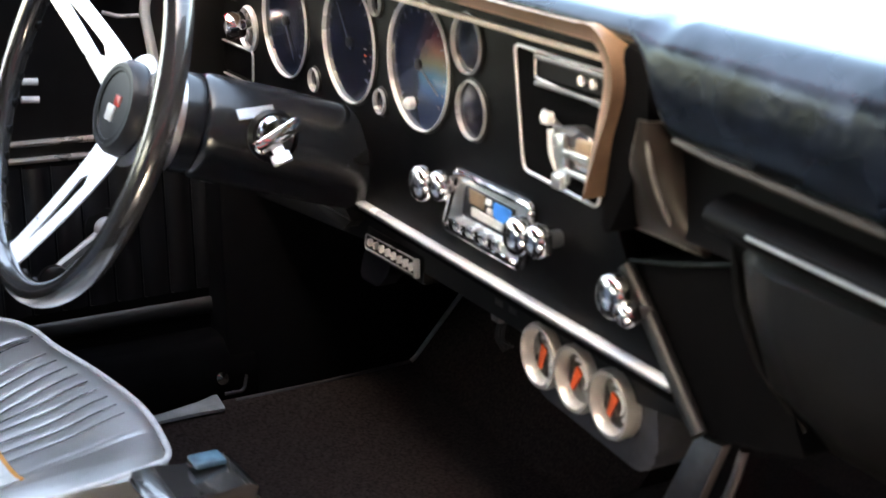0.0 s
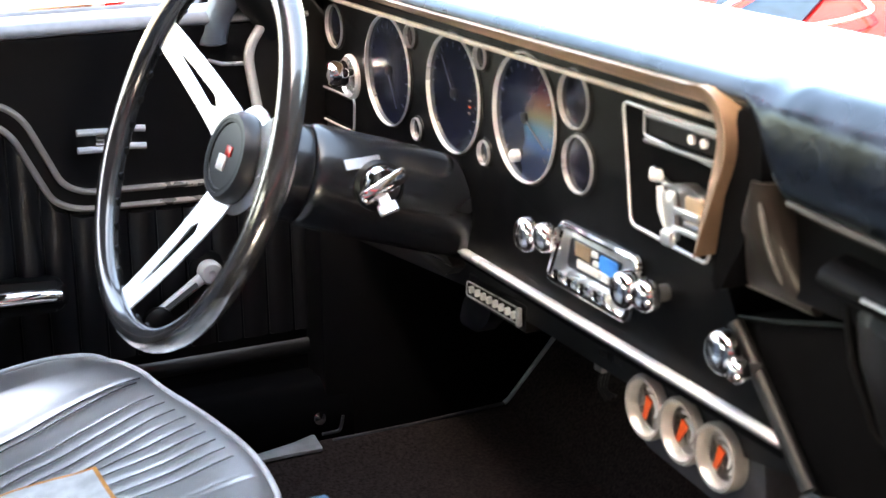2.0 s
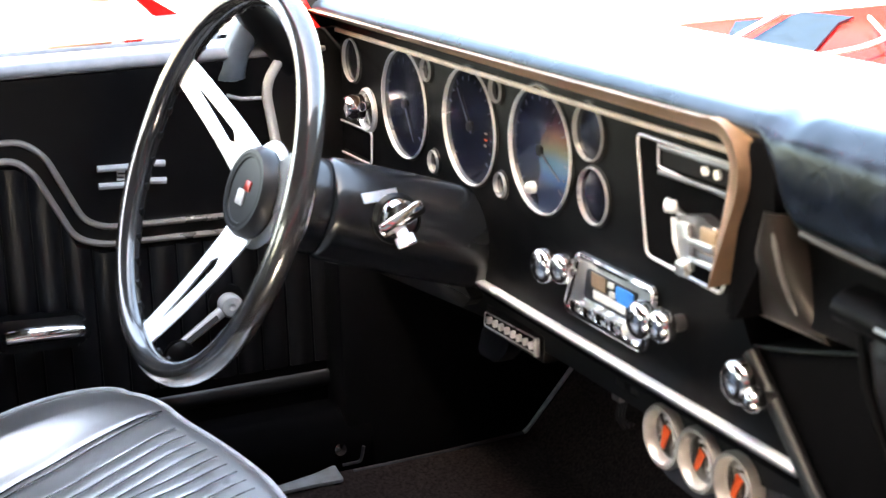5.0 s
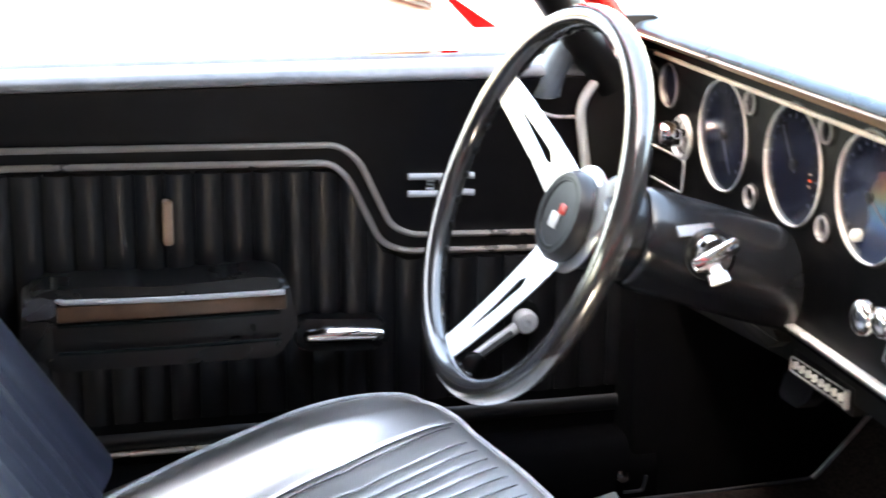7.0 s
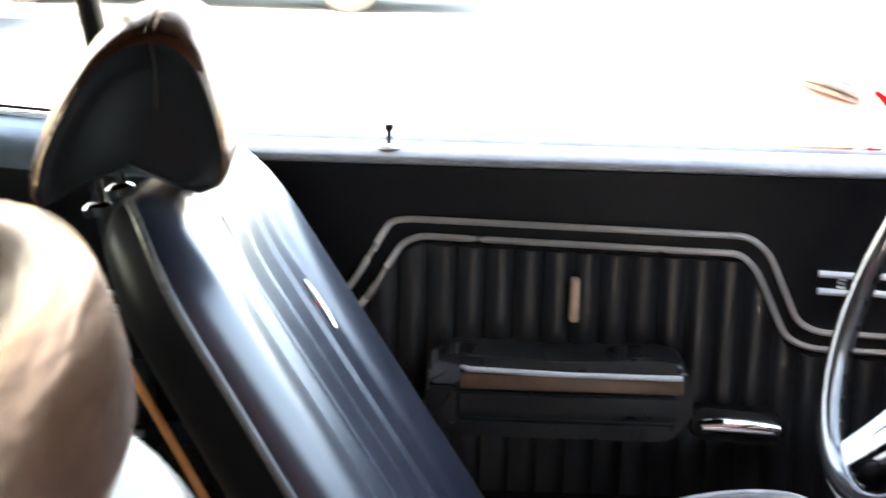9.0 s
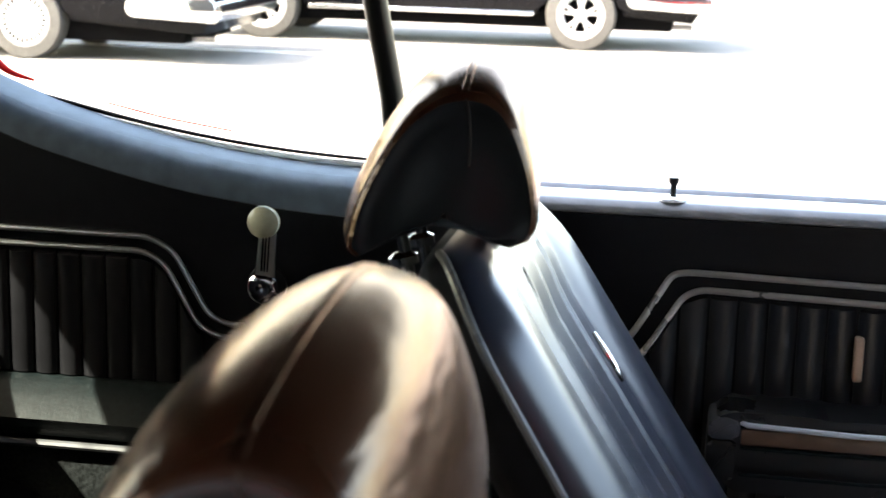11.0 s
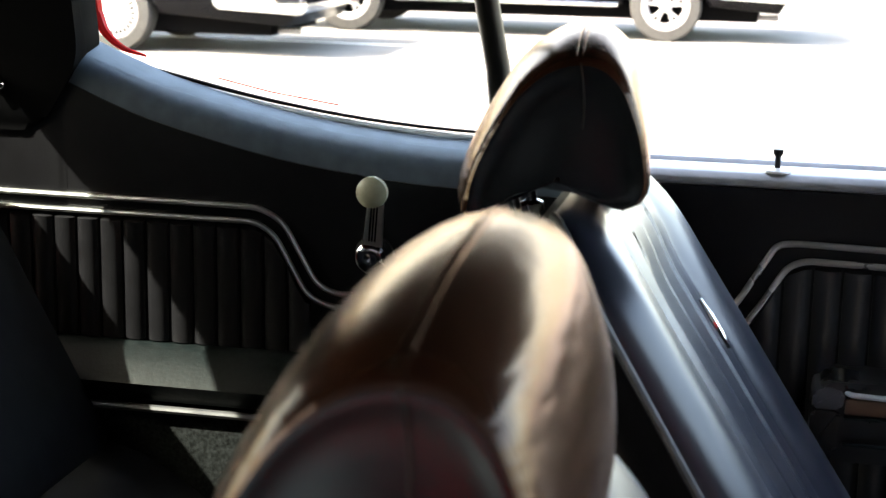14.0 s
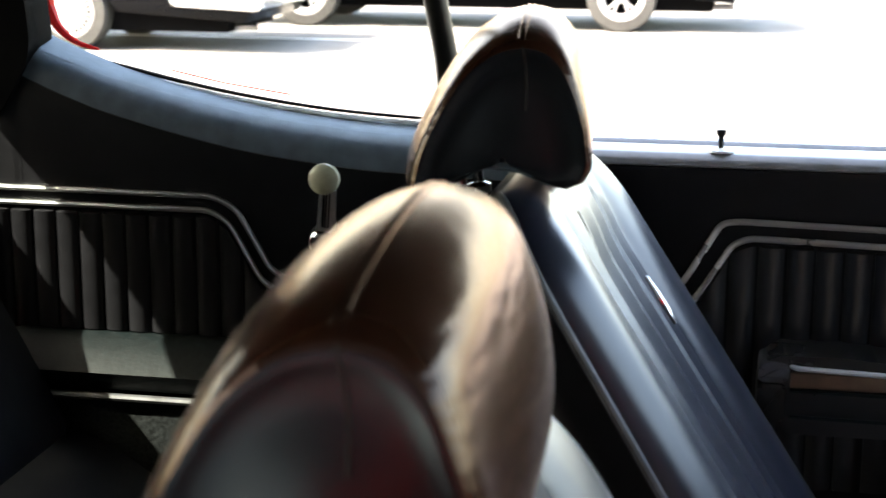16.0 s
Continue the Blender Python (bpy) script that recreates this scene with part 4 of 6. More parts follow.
gauge(0.506, 1.034, 0.0625, "instrument")
gauge(0.338, 1.036, 0.0625, "instrument", -100, pointer=35)
tach = gauge(0.184, 1.038, 0.0625, "instrument", lens=RAINBOWLENS, pointer=-120)
part("reset_knob", lathe(bmesh.new(), [(0.006, 0), (0.006, 0.006), (0.003, 0.009), (0, 0.0095)], along((-0.002, 0.197, 1.0), (-1, 0, 0)), 16), WHITE, tach, "white reset knob")
gauge(0.664, 1.064, 0.027, "small_gauge")
gauge(0.091, 1.071, 0.027, "small_gauge")
gauge(0.083, 1.014, 0.027, "small_gauge")
for y, z in ((0.443, 1.081), (0.275, 1.083), (0.430, 0.982), (0.268, 0.988)):
    g = gauge(y, z, 0.0135, "indicator_lamp", ring=0.0023)
    tagged(g, "small round indicator lamp with a silver ring", "indicator lamp", "dashboard lamps")


def knob(y, z, r, length=0.032, label="round domed chrome knob on the dashboard"):
    k = thing("knob", label, "knob", group="dashboard knobs", at=(0, y, z))
    r *= 0.80
    m = along((0, y, z), (-1, 0, 0))
    part("shaft", lathe(bmesh.new(), [(r * 0.5, -0.001), (r * 0.5, length * 0.5)], m, 20), STEEL, k)
    part("cap", lathe(bmesh.new(), [(r * 0.75, length * 0.4), (r, length * 0.5), (r, length * 0.72), (r * 0.93, length * 0.84), (r * 0.75, length * 0.94), (r * 0.45, length), (0, length * 1.03)], m, 28), KNOB, k)
    return k


# light switch with dial, and its small plate
sw = thing("light_switch", "chrome light switch knob with a clear dial", "switch", at=(0, 0.612, 1.008))
m = along((0, 0.619, 1.010), (-1, 0, 0))
part("dial_ring", lathe(bmesh.new(), [(0.02, 0), (0.02, 0.003), (0.024, 0.006), (0.027, 0.003), (0.027, 0)], m, 32), RING, sw)
for k in range(5):
    part("dial_rib", boxed(-0.004, -0.001, -0.002, 0.002, 0.004, 0.018, m=Matrix.Translation((0, 0.619, 1.010)) @ Matrix.Rotation(radians(72 * k), 4, "X")), RING, sw)
part("cap", lathe(bmesh.new(), [(0.006, 0), (0.006, 0.012), (0.015, 0.016), (0.016, 0.032), (0.012, 0.038), (0, 0.039)], along((0, 0.603, 1.018), (-1, 0, 0)), 28), CHROME, sw, "chrome pull knob")
pl = thing("switch_plate", "small recessed switch plate with a silver frame", "switch plate", at=(0, 0.66, 0.965))
part("frame", tube(bmesh.new(), [(-0.003, p.x, p.y) for p in rounded([Vector((0.730, 0.985)), Vector((0.605, 0.985)), Vector((0.61, 0.945)), Vector((0.730, 0.945))], 0.008)], 0.0015, 8, closed=True), RING, pl, "silver frame")
part("plate", boxed(-0.002, 0.002, 0.615, 0.725, 0.95, 0.98), DEEP, pl)

# heater control opening
hc = thing("heater_control", "open heater control recess with bare metal levers and silver frame", "heater control", at=(0, -0.07, 1.03))
HCO = rounded([Vector((0.008, 1.084)), Vector((-0.143, 1.082)), Vector((-0.120, 0.976)), Vector((-0.008, 0.982))], 0.008)
part("frame", tube(bmesh.new(), [(-0.003, p.x, p.y) for p in HCO], 0.0016, 8, closed=True), RING, hc, "silver frame")
part("recess", yz([(p.x, p.y) for p in HCO], -0.002, -0.0005), DEEP, hc)
part("control_frame", tube(bmesh.new(), [(-0.006, p.x, p.y) for p in rounded([Vector((-0.026, 1.076)), Vector((-0.135, 1.074)), Vector((-0.130, 1.048)), Vector((-0.026, 1.055))], 0.003, 3)], 0.0012, 6, closed=True), RING, hc, "silver control frame")
for z in (1.073, 1.052):
    part("control_bar", boxed(-0.010, -0.004, -0.134, -0.030, z - 0.0022, z + 0.0015, 0.0010), STEEL, hc, "silver control bar")
part("control_face", boxed(-0.005, -0.002, -0.131, -0.030, 1.056, 1.072), PLASTIC, hc)
for y in (-0.095, -0.112):
    part("button", lathe(bmesh.new(), [(0.004, 0), (0.004, 0.004), (0, 0.005)], along((-0.004, y, 1.064), (-1, 0, 0)), 12), WHITE, hc)
part("lever", tube(bmesh.new(), [(-0.006, -0.040, 1.037), (-0.008, -0.062, 1.031), (-0.010, -0.085, 1.027)], 0.003, 8), SATIN, hc, "bare metal lever")
part("bracket", prism(bmesh.new(), rounded([(-0.062, 1.03), (-0.066, 0.998), (-0.118, 0.998), (-0.122, 1.03), (-0.10, 1.038)], 0.006), lambda u, v, w: (-0.003 - 0.010 * w, u, v), 0.002), STEEL, hc, "dull metal bracket")
part("bracket_plate", prism(bmesh.new(), rounded([(-0.07, 1.028), (-0.078, 0.994), (-0.094, 0.99), (-0.088, 1.03)], 0.004), lambda u, v, w: (-0.014 - 0.004 * w, u, v), 0.001), SATIN, hc, "bright metal strap")
part("clip", boxed(-0.022, -0.014, -0.090, -0.075, 0.985, 0.998, 0.003), SATIN, hc)
part("tan_block", boxed(-0.016, -0.004, -0.125, -0.100, 1.008, 1.030, 0.003), TAN, hc)
for k in range(2):
    part("bracket_rib", boxed(-0.019, -0.015, -0.124, -0.088, 0.999 + 0.013 * k, 1.004 + 0.015 * k, 0.0015), SATIN, hc, "bright bracket rib")
part("bracket_post", tube(bmesh.new(), [(-0.016, -0.066, 1.030), (-0.017, -0.070, 1.012), (-0.016, -0.078, 0.998)], 0.0028, 8), RING, hc)
part("cable_end", lathe(bmesh.new(), [(0.005, -0.004), (0.006, 0), (0.004, 0.006), (0, 0.007)], along((-0.012, -0.056, 1.036), (-1, 0.3, 0)), 14), RING, hc)

for ob in hc.children:
    if ob.name.split(".")[0] in ("control_frame", "control_bar", "control_face", "button", "lever", "bracket", "bracket_plate", "bracket_rib", "bracket_post", "cable_end", "clip", "tan_block"):
        ob.location.y -= 0.004
        if ob.name.startswith(("control", "button")):
            ob.location.z += 0.008

# radio
rad = thing("radio", "chrome-framed car radio with two knobs and blue display", "radio", at=(0, 0.06, 0.92))
RO = rounded([Vector((0.106, 0.956)), Vector((-0.025, 0.954)), Vector((-0.006, 0.896)), Vector((0.131, 0.898))], 0.008)
part("face", yz([(p.x, p.y) for p in RO], -0.004, 0.002, 0.001), SATIN, rad, "bright radio face")
part("frame", tube(bmesh.new(), [(-0.004, p.x, p.y) for p in RO], 0.004, 8, closed=True), CHROME, rad, "chrome frame")
part("display", yz(rounded([(0.088, 0.947), (0.002, 0.945), (0.010, 0.916), (0.095, 0.918)], 0.003), -0.006, -0.0035, 0.001), DIAL, rad, "dark display window")
for k in range(3):
    part("dial_mark", yz([(0.049 - 0.003 * k, 0.944 - 0.008 * k), (0.040 - 0.003 * k, 0.944 - 0.008 * k), (0.041 - 0.003 * k, 0.939 - 0.008 * k), (0.050 - 0.003 * k, 0.939 - 0.008 * k)], -0.0078, -0.006), WHITE, rad)
part("display_light", yz(rounded([(0.036, 0.944), (0.006, 0.943), (0.010, 0.928), (0.036, 0.930)], 0.004), -0.0075, -0.006), BLUE, rad, "blue display")
part("dial_block", yz([(0.078, 0.946), (0.052, 0.945), (0.054, 0.932), (0.078, 0.933)], -0.0075, -0.006), TAN, rad, "brown dial block")
part("dial_strip", yz([(0.075, 0.930), (0.02, 0.928), (0.022, 0.921), (0.075, 0.922)], -0.0075, -0.006), WHITE, rad)
for k in range(4):
    part("preset_button", boxed(-0.012, -0.004, 0.094 - 0.024 * k, 0.112 - 0.024 * k, 0.902, 0.912, 0.002), CHROME, rad)
for y, z, r, ln in ((0.152, 0.935, 0.0215, 0.026), (0.116, 0.941, 0.018, 0.026), (-0.028, 0.932, 0.021, 0.030), (-0.060, 0.936, 0.018, 0.030)):
    knob(y, z, r, ln)
knob(-0.164, 0.920, 0.0225, 0.026)
knob(-0.186, 0.912, 0.012, 0.026)

# slotted control under the dash
sc = thing("slotted_vent", "small black under-dash unit with bright slotted edge", "vent", at=(0.02, 0.3, 0.8))
part("body", boxed(0.01, 0.08, 0.205, 0.334, 0.815, 0.845, 0.004), PLASTIC, sc)
part("bracket", prism(bmesh.new(), rounded([(0.335, 0.815), (0.345, 0.790), (0.372, 0.768), (0.420, 0.766), (0.405, 0.800), (0.36, 0.82)], 0.008), lambda u, v, w: (0.03 + 0.02 * w, u - 0.02, v), 0.003), TRIMVINYL, sc, "black mounting bracket")
part("frame", tube(bmesh.new(), [(0.006, p.x, p.y) for p in rounded([Vector((0.327, 0.838)), Vector((0.212, 0.841)), Vector((0.214, 0.824)), Vector((0.329, 0.822))], 0.004, 4)], 0.0010, 8, closed=True), BEZEL, sc, "silver slot frame")
part("end_cap", boxed(0.002, 0.008, 0.206, 0.2125, 0.823, 0.843, 0.002), BEZEL, sc, "bright end cap")
for k in range(8):
    y = 0.317 - 0.0135 * k
    part("slot_bar", boxed(0.003, 0.009, y - 0.0022, y + 0.0022, 0.827, 0.835, 0.0012), WHITE, sc, "bright slot bar")

# three auxiliary gauges in a panel
gp = thing("gauge_panel", "black under-dash panel for three auxiliary gauges", "gauge panel", at=(0.02, -0.045, 0.8))
part("panel", yz(rounded([(0.018, 0.806), (0.010, 0.853), (-0.176, 0.848), (-0.184, 0.785), (-0.160, 0.764), (-0.004, 0.778)], 0.016), 0.016, 0.05, 0.004), PLATEGREY, gp, "dark grey mounting plate")
part("hanger", boxed(0.02, 0.05, -0.16, -0.05, 0.84, 0.86, 0.003), PLASTIC, gp)
for y, z, na in ((-0.022, 0.820, 160), (-0.0765, 0.818, 150), (-0.130, 0.815, 155)):
    g = thing("auxiliary_gauge", "round auxiliary gauge with a pale bezel and orange needle", "gauge", group="auxiliary gauges", at=(0.01, y, z))
    m = along((0.016, y, z), (-1, 0, 0))
    r = 0.0295
    part("bezel", lathe(bmesh.new(), [(r - 0.001, 0), (r, 0.010), (r - 0.0015, 0.0135), (r - 0.0045, 0.0135), (r - 0.007, 0.009), (r - 0.008, 0.004)], m, 40), AUXBEZEL, g, "pale silver bezel")
    part("dial", lathe(bmesh.new(), [(r - 0.0075, 0.003), (r - 0.009, 0.004), (0, 0.004)], m, 40), DEEP, g, "black dial face")
    for k in range(8):
        a = radians(-15 + 21 * k)
        c = Vector((0.0112, y - 0.0150 * math.sin(a), z + 0.0150 * math.cos(a)))
        part("numeral_bar", boxed(-0.0004, 0.0004, -0.0030, 0.0030, -0.0012, 0.0012, m=Matrix.Translation(c) @ Matrix.Rotation(a, 4, "X")), WHITE, g)
    part("scale_arc", tube(bmesh.new(), [(0.0112, y - 0.0100 * math.sin(radians(q)), z + 0.0100 * math.cos(radians(q))) for q in range(0, 150, 15)], 0.0014, 6), WHITE, g, "white scale arc")
    a = radians(na)
    part("needle", prism(bmesh.new(), [(-0.0048, -0.004), (0.0048, -0.004), (0.0026, 0.018), (-0.0026, 0.018)], lambda u, v, w: Matrix.Translation((0.010, y, z + 0.004)) @ Matrix.Rotation(-a, 4, "X") @ Vector((-0.0015 * w, u, v))), ORANGE, g, "orange needle")
# loose fittings under the dash
cl = thing("cable_clip", "small metal clip and wires hanging under the dash", "clip", at=(0.03, 0.08, 0.81))
part("clip", boxed(0.02, 0.035, 0.075, 0.09, 0.815, 0.84, 0.002), STEEL, cl)
for k in range(3):
    part("wire", tube(bmesh.new(), smooth_line([(0.03, 0.083 - 0.004 * k, 0.825), (0.025, 0.088 - 0.006 * k, 0.80), (0.03, 0.082 - 0.008 * k, 0.785 + 0.005 * k)]), 0.0016, 6), PLASTIC, cl)
for y in (0.06, 0.035):
    part("terminal", boxed(0.012, 0.02, y - 0.008, y + 0.008, 0.838, 0.846, 0.001), STEEL, cl, "metal terminal")

# ---- steering ----
WC = Vector((-0.271, 0.366, 1.005))
TILT, YAW = radians(21.5), radians(-4.6)
WN = Vector((-math.cos(TILT) * math.cos(YAW), math.sin(YAW), math.sin(TILT))).normalized()
WU = Vector((math.sin(TILT), 0, math.cos(TILT)))
WU = (WU - WN * WU.dot(WN)).normalized()
WV = WN.cross(WU)
WM = Matrix.Translation(WC) @ Matrix((WV, WU, WN)).transposed().to_4x4()
wheel = thing("steering_wheel", "three-spoke steering wheel with black rim and satin metal spokes", "steering wheel", at=WC)
R = 0.1915
rim = bmesh.new()
rings = []
for k in range(96):
    a = 2 * math.pi * k / 96
    ring = []
    for j in range(14):
        t = 2 * math.pi * j / 14
        rr = 0.0128
        ring.append(WM @ Vector(((R + rr * math.cos(t)) * math.cos(a), (R + rr * math.cos(t)) * math.sin(a), rr * 1.05 * math.sin(t))))
    rings.append(ring)
loft(rim, rings, loop=True)
part("rim", rim, RIMBLACK, wheel, "glossy black rim")
for k in range(40):
    a = 2 * math.pi * (k + 0.5) / 40
    c = WM @ Vector(((R - 0.0105) * math.cos(a), (R - 0.0105) * math.sin(a), -0.0085))
    part("finger_grip", lathe(bmesh.new(), [(0.0055, -0.0035), (0.0045, 0.0004), (0.0, 0.0010)], along(c, (WC - c).normalized() - WN), 8), PLASTIC, wheel)
DISH = -0.062


def spoke(ang):
    b = bmesh.new()
    a = radians(ang)
    d = Vector((math.cos(a), math.sin(a), 0))
    o = Vector((-math.sin(a), math.cos(a), 0))
    n = 34

    def row(t):
        r = 0.03 + (R - 0.006 - 0.03) * t
        z = DISH + 0.008 + (-DISH - 0.010) * t ** 1.3
        return r, z, 0.027 - 0.010 * t
    # two rails with a slot between them, joined at both ends
    for sgn in (1, -1):
        rings = []
        for t in np.linspace(0, 1, n):
            r, z, w = row(t)
            u = (t - 0.30) / 0.54
            gap = 0.0085 * (1 - u) ** 0.55 * min(1.0, u * 9) if 0 < u < 1 else 0.0
            inn, out = gap * (1 - 0.4 * t), w
            rings.append([WM @ (d * r + o * (sgn * q) + Vector((0, 0, z + h))) for q, h in ((inn, -0.0012), (inn, 0.0012), (out, 0.0012), (out, -0.0012))])
        loft(b, rings)
    return part("spoke", b, SATIN, wheel, "satin metal spoke with a slot")


for ang in (30, 158, 286):
    spoke(ang)
hubm = WM @ Matrix.Translation((0, 0, DISH))
part("hub", lathe(bmesh.new(), [(0.046, -0.03), (0.047, 0.0), (0.046, 0.02), (0.041, 0.026), (0.034, 0.026), (0.031, 0.021), (0, 0.021)], hubm, 40), PLASTIC, wheel, "round black horn cap")
part("horn_ring", lathe(bmesh.new(), [(0.0472, 0.012), (0.0468, 0.020), (0.042, 0.0268), (0.038, 0.0268), (0.0375, 0.0245)], hubm, 40), HUBGREY, wheel, "grey ring round the horn cap")
part("hub_plate", lathe(bmesh.new(), [(0.05, -0.002), (0.056, 0.004), (0.05, 0.009), (0.03, 0.009)], hubm, 40), SATIN, wheel, "satin metal hub plate")
part("hub_ring", lathe(bmesh.new(), [(0.030, 0.0205), (0.0295, 0.024), (0.026, 0.024), (0.0255, 0.0215)], hubm, 40), CHROME, wheel, "bright ring round the emblem")
part("emblem_field", lathe(bmesh.new(), [(0.0225, 0.021), (0.022, 0.0235), (0, 0.0238)], hubm, 32), TRIMRIM, wheel)
part("emblem_flag", boxed(-0.012, 0.002, 0.000, 0.011, 0.0235, 0.0265, 0.002, m=hubm), REDENAMEL, wheel, "red enamel emblem")
part("emblem_plate", boxed(-0.004, 0.014, -0.016, 0.000, 0.0235, 0.0265, 0.002, m=hubm), WHITE, wheel, "bright emblem plate")

col = thing("steering_column", "black steering column with ignition lock and stalk", "steering column", at=(-0.1, 0.36, 0.95))
c0 = WC + WN * (DISH - 0.012)
ax = (Vector((0.02, 0.352, 0.908)) - c0)
c1 = c0 + ax
ax.normalize()
prof = [(0.040, 0.0), (0.048, 0.003), (0.0505, 0.010), (0.0505, 0.036), (0.0495, 0.042), (0.0500, 0.044), (0.0520, 0.047), (0.0530, 0.052), (0.0535, 0.062), (0.0537, 0.080), (0.054, 0.14), (0.0535, 0.20), (0.052, 0.26), (0.050, 0.42)]
part("shroud", lathe(bmesh.new(), [(r, h) for r, h in prof[5:]], along(c0, ax), 40), COLUMN, col, "black column shroud")
part("collar", lathe(bmesh.new(), prof[:5] + [(0.03, 0.055)], along(c0, ax), 40), COLUMN, col, "black turn signal collar")
part("collar_ring", lathe(bmesh.new(), [(0.0500, 0.012), (0.0515, 0.013), (0.0515, 0.022), (0.0500, 0.023)], along(c0, ax), 40), SATIN, col, "bright ring round the collar")
up = Vector((0, 0, 1)); up = (up - ax * up.dot(ax)).normalized()
sd = ax.cross(up)
if sd.y > 0:
    sd = -sd
kp = c0 + ax * 0.11 + sd * 0.050 + up * 0.012
part("lock_housing", lathe(bmesh.new(), [(0.026, -0.02), (0.026, 0.004), (0.022, 0.008), (0.0, 0.008)], along(kp, sd + up * 0.2), 28), PLASTIC, col)
part("ignition_lock", lathe(bmesh.new(), [(0.020, 0.006), (0.020, 0.015), (0.016, 0.020), (0.0, 0.020)], along(kp, sd + up * 0.2), 24), CHROME, col, "chrome ignition lock")
part("lock_ear", boxed(-0.027, 0.027, -0.008, 0.008, 0.010, 0.024, 0.005, m=along(kp, sd + up * 0.2, 25)), CHROME, col)
part("key", boxed(-0.006, 0.006, -0.0025, 0.0025, 0.018, 0.040, 0.001, m=along(kp, sd - up * 0.3, 20)), SATIN, col, "ignition key")
part("key_bow", boxed(-0.010, 0.010, -0.002, 0.002, 0.036, 0.054, 0.002, m=along(kp, sd - up * 0.3, 20)), SATIN, col, "ignition key bow")
part("column_label", boxed(-0.02, 0.02, -0.0055, 0.0055, -0.001, 0.001, m=along(c0 + ax * 0.09 + sd * 0.045 + up * 0.0305, sd * 0.8 + up * 0.6)), SATIN, col, "pale metal column plate")
part("stalk", tube(bmesh.new(), [c0 + ax * 0.03 - sd * 0.04, c0 + ax * 0.025 - sd * 0.12 + up * 0.03], [0.004, 0.005], 8), CHROME, col, "turn signal stalk")

# ---- seats ----
def bucket_seat(dx, yc, dz, label, worn=False):
    """Bucket seat: cushion with pleats, backrest with piping, headrest on posts."""
    s = thing("bucket_seat", label, "car seat", group="front bucket seats", at=(-0.6 + dx, yc, 0.5))
    T = Matrix.Translation((dx, yc, dz))
    # cushion: plan outline lofted in layers
    o = [(-0.76, -0.21), (-0.60, -0.245), (-0.37, -0.25), (-0.272, -0.225), (-0.256, -0.10), (-0.270, 0.02), (-0.290, 0.12), (-0.295, 0.175), (-0.309, 0.216), (-0.338, 0.243), (-0.38, 0.252), (-0.44, 0.253), (-0.60, 0.245), (-0.76, 0.21)]
    outline = rounded([Vector(p) for p in o], [0.03, 0.06, 0.07, 0.04, 0.06, 0.06, 0.02, 0.018, 0.016, 0.016, 0.02, 0.03, 0.06, 0.03], 10)

    def plan(inset, zf):
        c = Vector((-0.52, 0.0))
        out = []
        for p in outline:
            d = (p - c)
            q = c + d * (1 - inset / max(d.length, 0.01))
            out.append(T @ Vector((q.x, q.y, zf(q.x, q.y))))
        return out
    fore = sorted((p.y, p.x) for p in outline if p.x > -0.42)

    def edge_x(y):
        """Front edge of the cushion at y."""
        return float(np.interp(max(-0.215, min(0.225, y)), [p[0] for p in fore], [p[1] for p in fore]))

    def side(d):
        """Height by distance from the side: full bolster, then a dished middle."""
        v = [np.interp(d + k * 0.005, (0.0, 0.008, 0.02, 0.035, 0.055, 0.08, 0.11, 0.15, 0.20, 0.26), (0.004, 0.004, 0.004, 0.002, -0.005, -0.018, -0.029, -0.034, -0.037, -0.038)) for k in (-3, -2, -1, 0, 1, 2, 3)]
        return float(sum(v) / 7)

    def topz(x, y):
        a, b = max(0.0, 0.249 - abs(y)), max(0.0, edge_x(y) - x)
        d = max(0.0, -0.36 - x)
        drop = d * d / 0.28 if d < 0.14 else d - 0.07
        u = min(1.0, b / 0.30)
        w = u * u * (3 - 2 * u)
        roll = 0.007 * (1 - math.exp(-b / 0.012)) * math.exp(-b / 0.12)
        return 0.718 - 0.36 * drop + roll + w * (side(a) + 0.002) + (1 - w) * 0.9 * min(0.0, side(a) + 0.002) * min(1.0, b / 0.14) ** 1.2

    def quilt(x, y):
        """Soft rows of the middle panel and the deep seam beside each bolster."""
        fade = min(1.0, max(0.0, (edge_x(y) - 0.016 - x) / 0.05))
        v = y + 0.03 * max(0.0, min(1.0, (-0.33 - x) / 0.2)) * (1 if y > 0 else -1)
        w = abs(v)
        z = -(0.0014 if y > 0 else 0.001) * math.exp(-((w - 0.152) / 0.0050) ** 2) * min(1.0, max(0.0, (edge_x(y) - 0.004 - x) / 0.02)) - 0.0010 * math.exp(-((w - 0.139) / 0.004) ** 2) * fade
        if w < 0.098:
            g = abs(v / 0.024 - round(v / 0.024)) * 0.024
            z -= fade * 0.0008 * math.exp(-(g / 0.0040) ** 2)
        return z
    b = bmesh.new()
    loft(b, [plan(0.03, lambda x, y: 0.56), plan(0.012, lambda x, y: 0.58), plan(0.0, lambda x, y: 0.63), plan(0.0, lambda x, y: topz(x, y) - 0.008), plan(0.004, lambda x, y: topz(x, y) - 0.001)], caps=False)
    ys = sorted(set([round(v, 5) for v in np.linspace(-0.248, 0.248, 330)]))
    ts = list(np.linspace(0, 0.8, 22)) + list(np.linspace(0.82, 1.0, 20))
    grid = []
    for y in ys:
        xr, xf = -0.755 + 0.5 * max(0.0, abs(y) - 0.21), edge_x(y) - 0.003
        grid.append([T @ Vector((xr + (xf - xr) * t, y, topz(xr + (xf - xr) * t, y) + quilt(xr + (xf - xr) * t, y))) for t in ts])
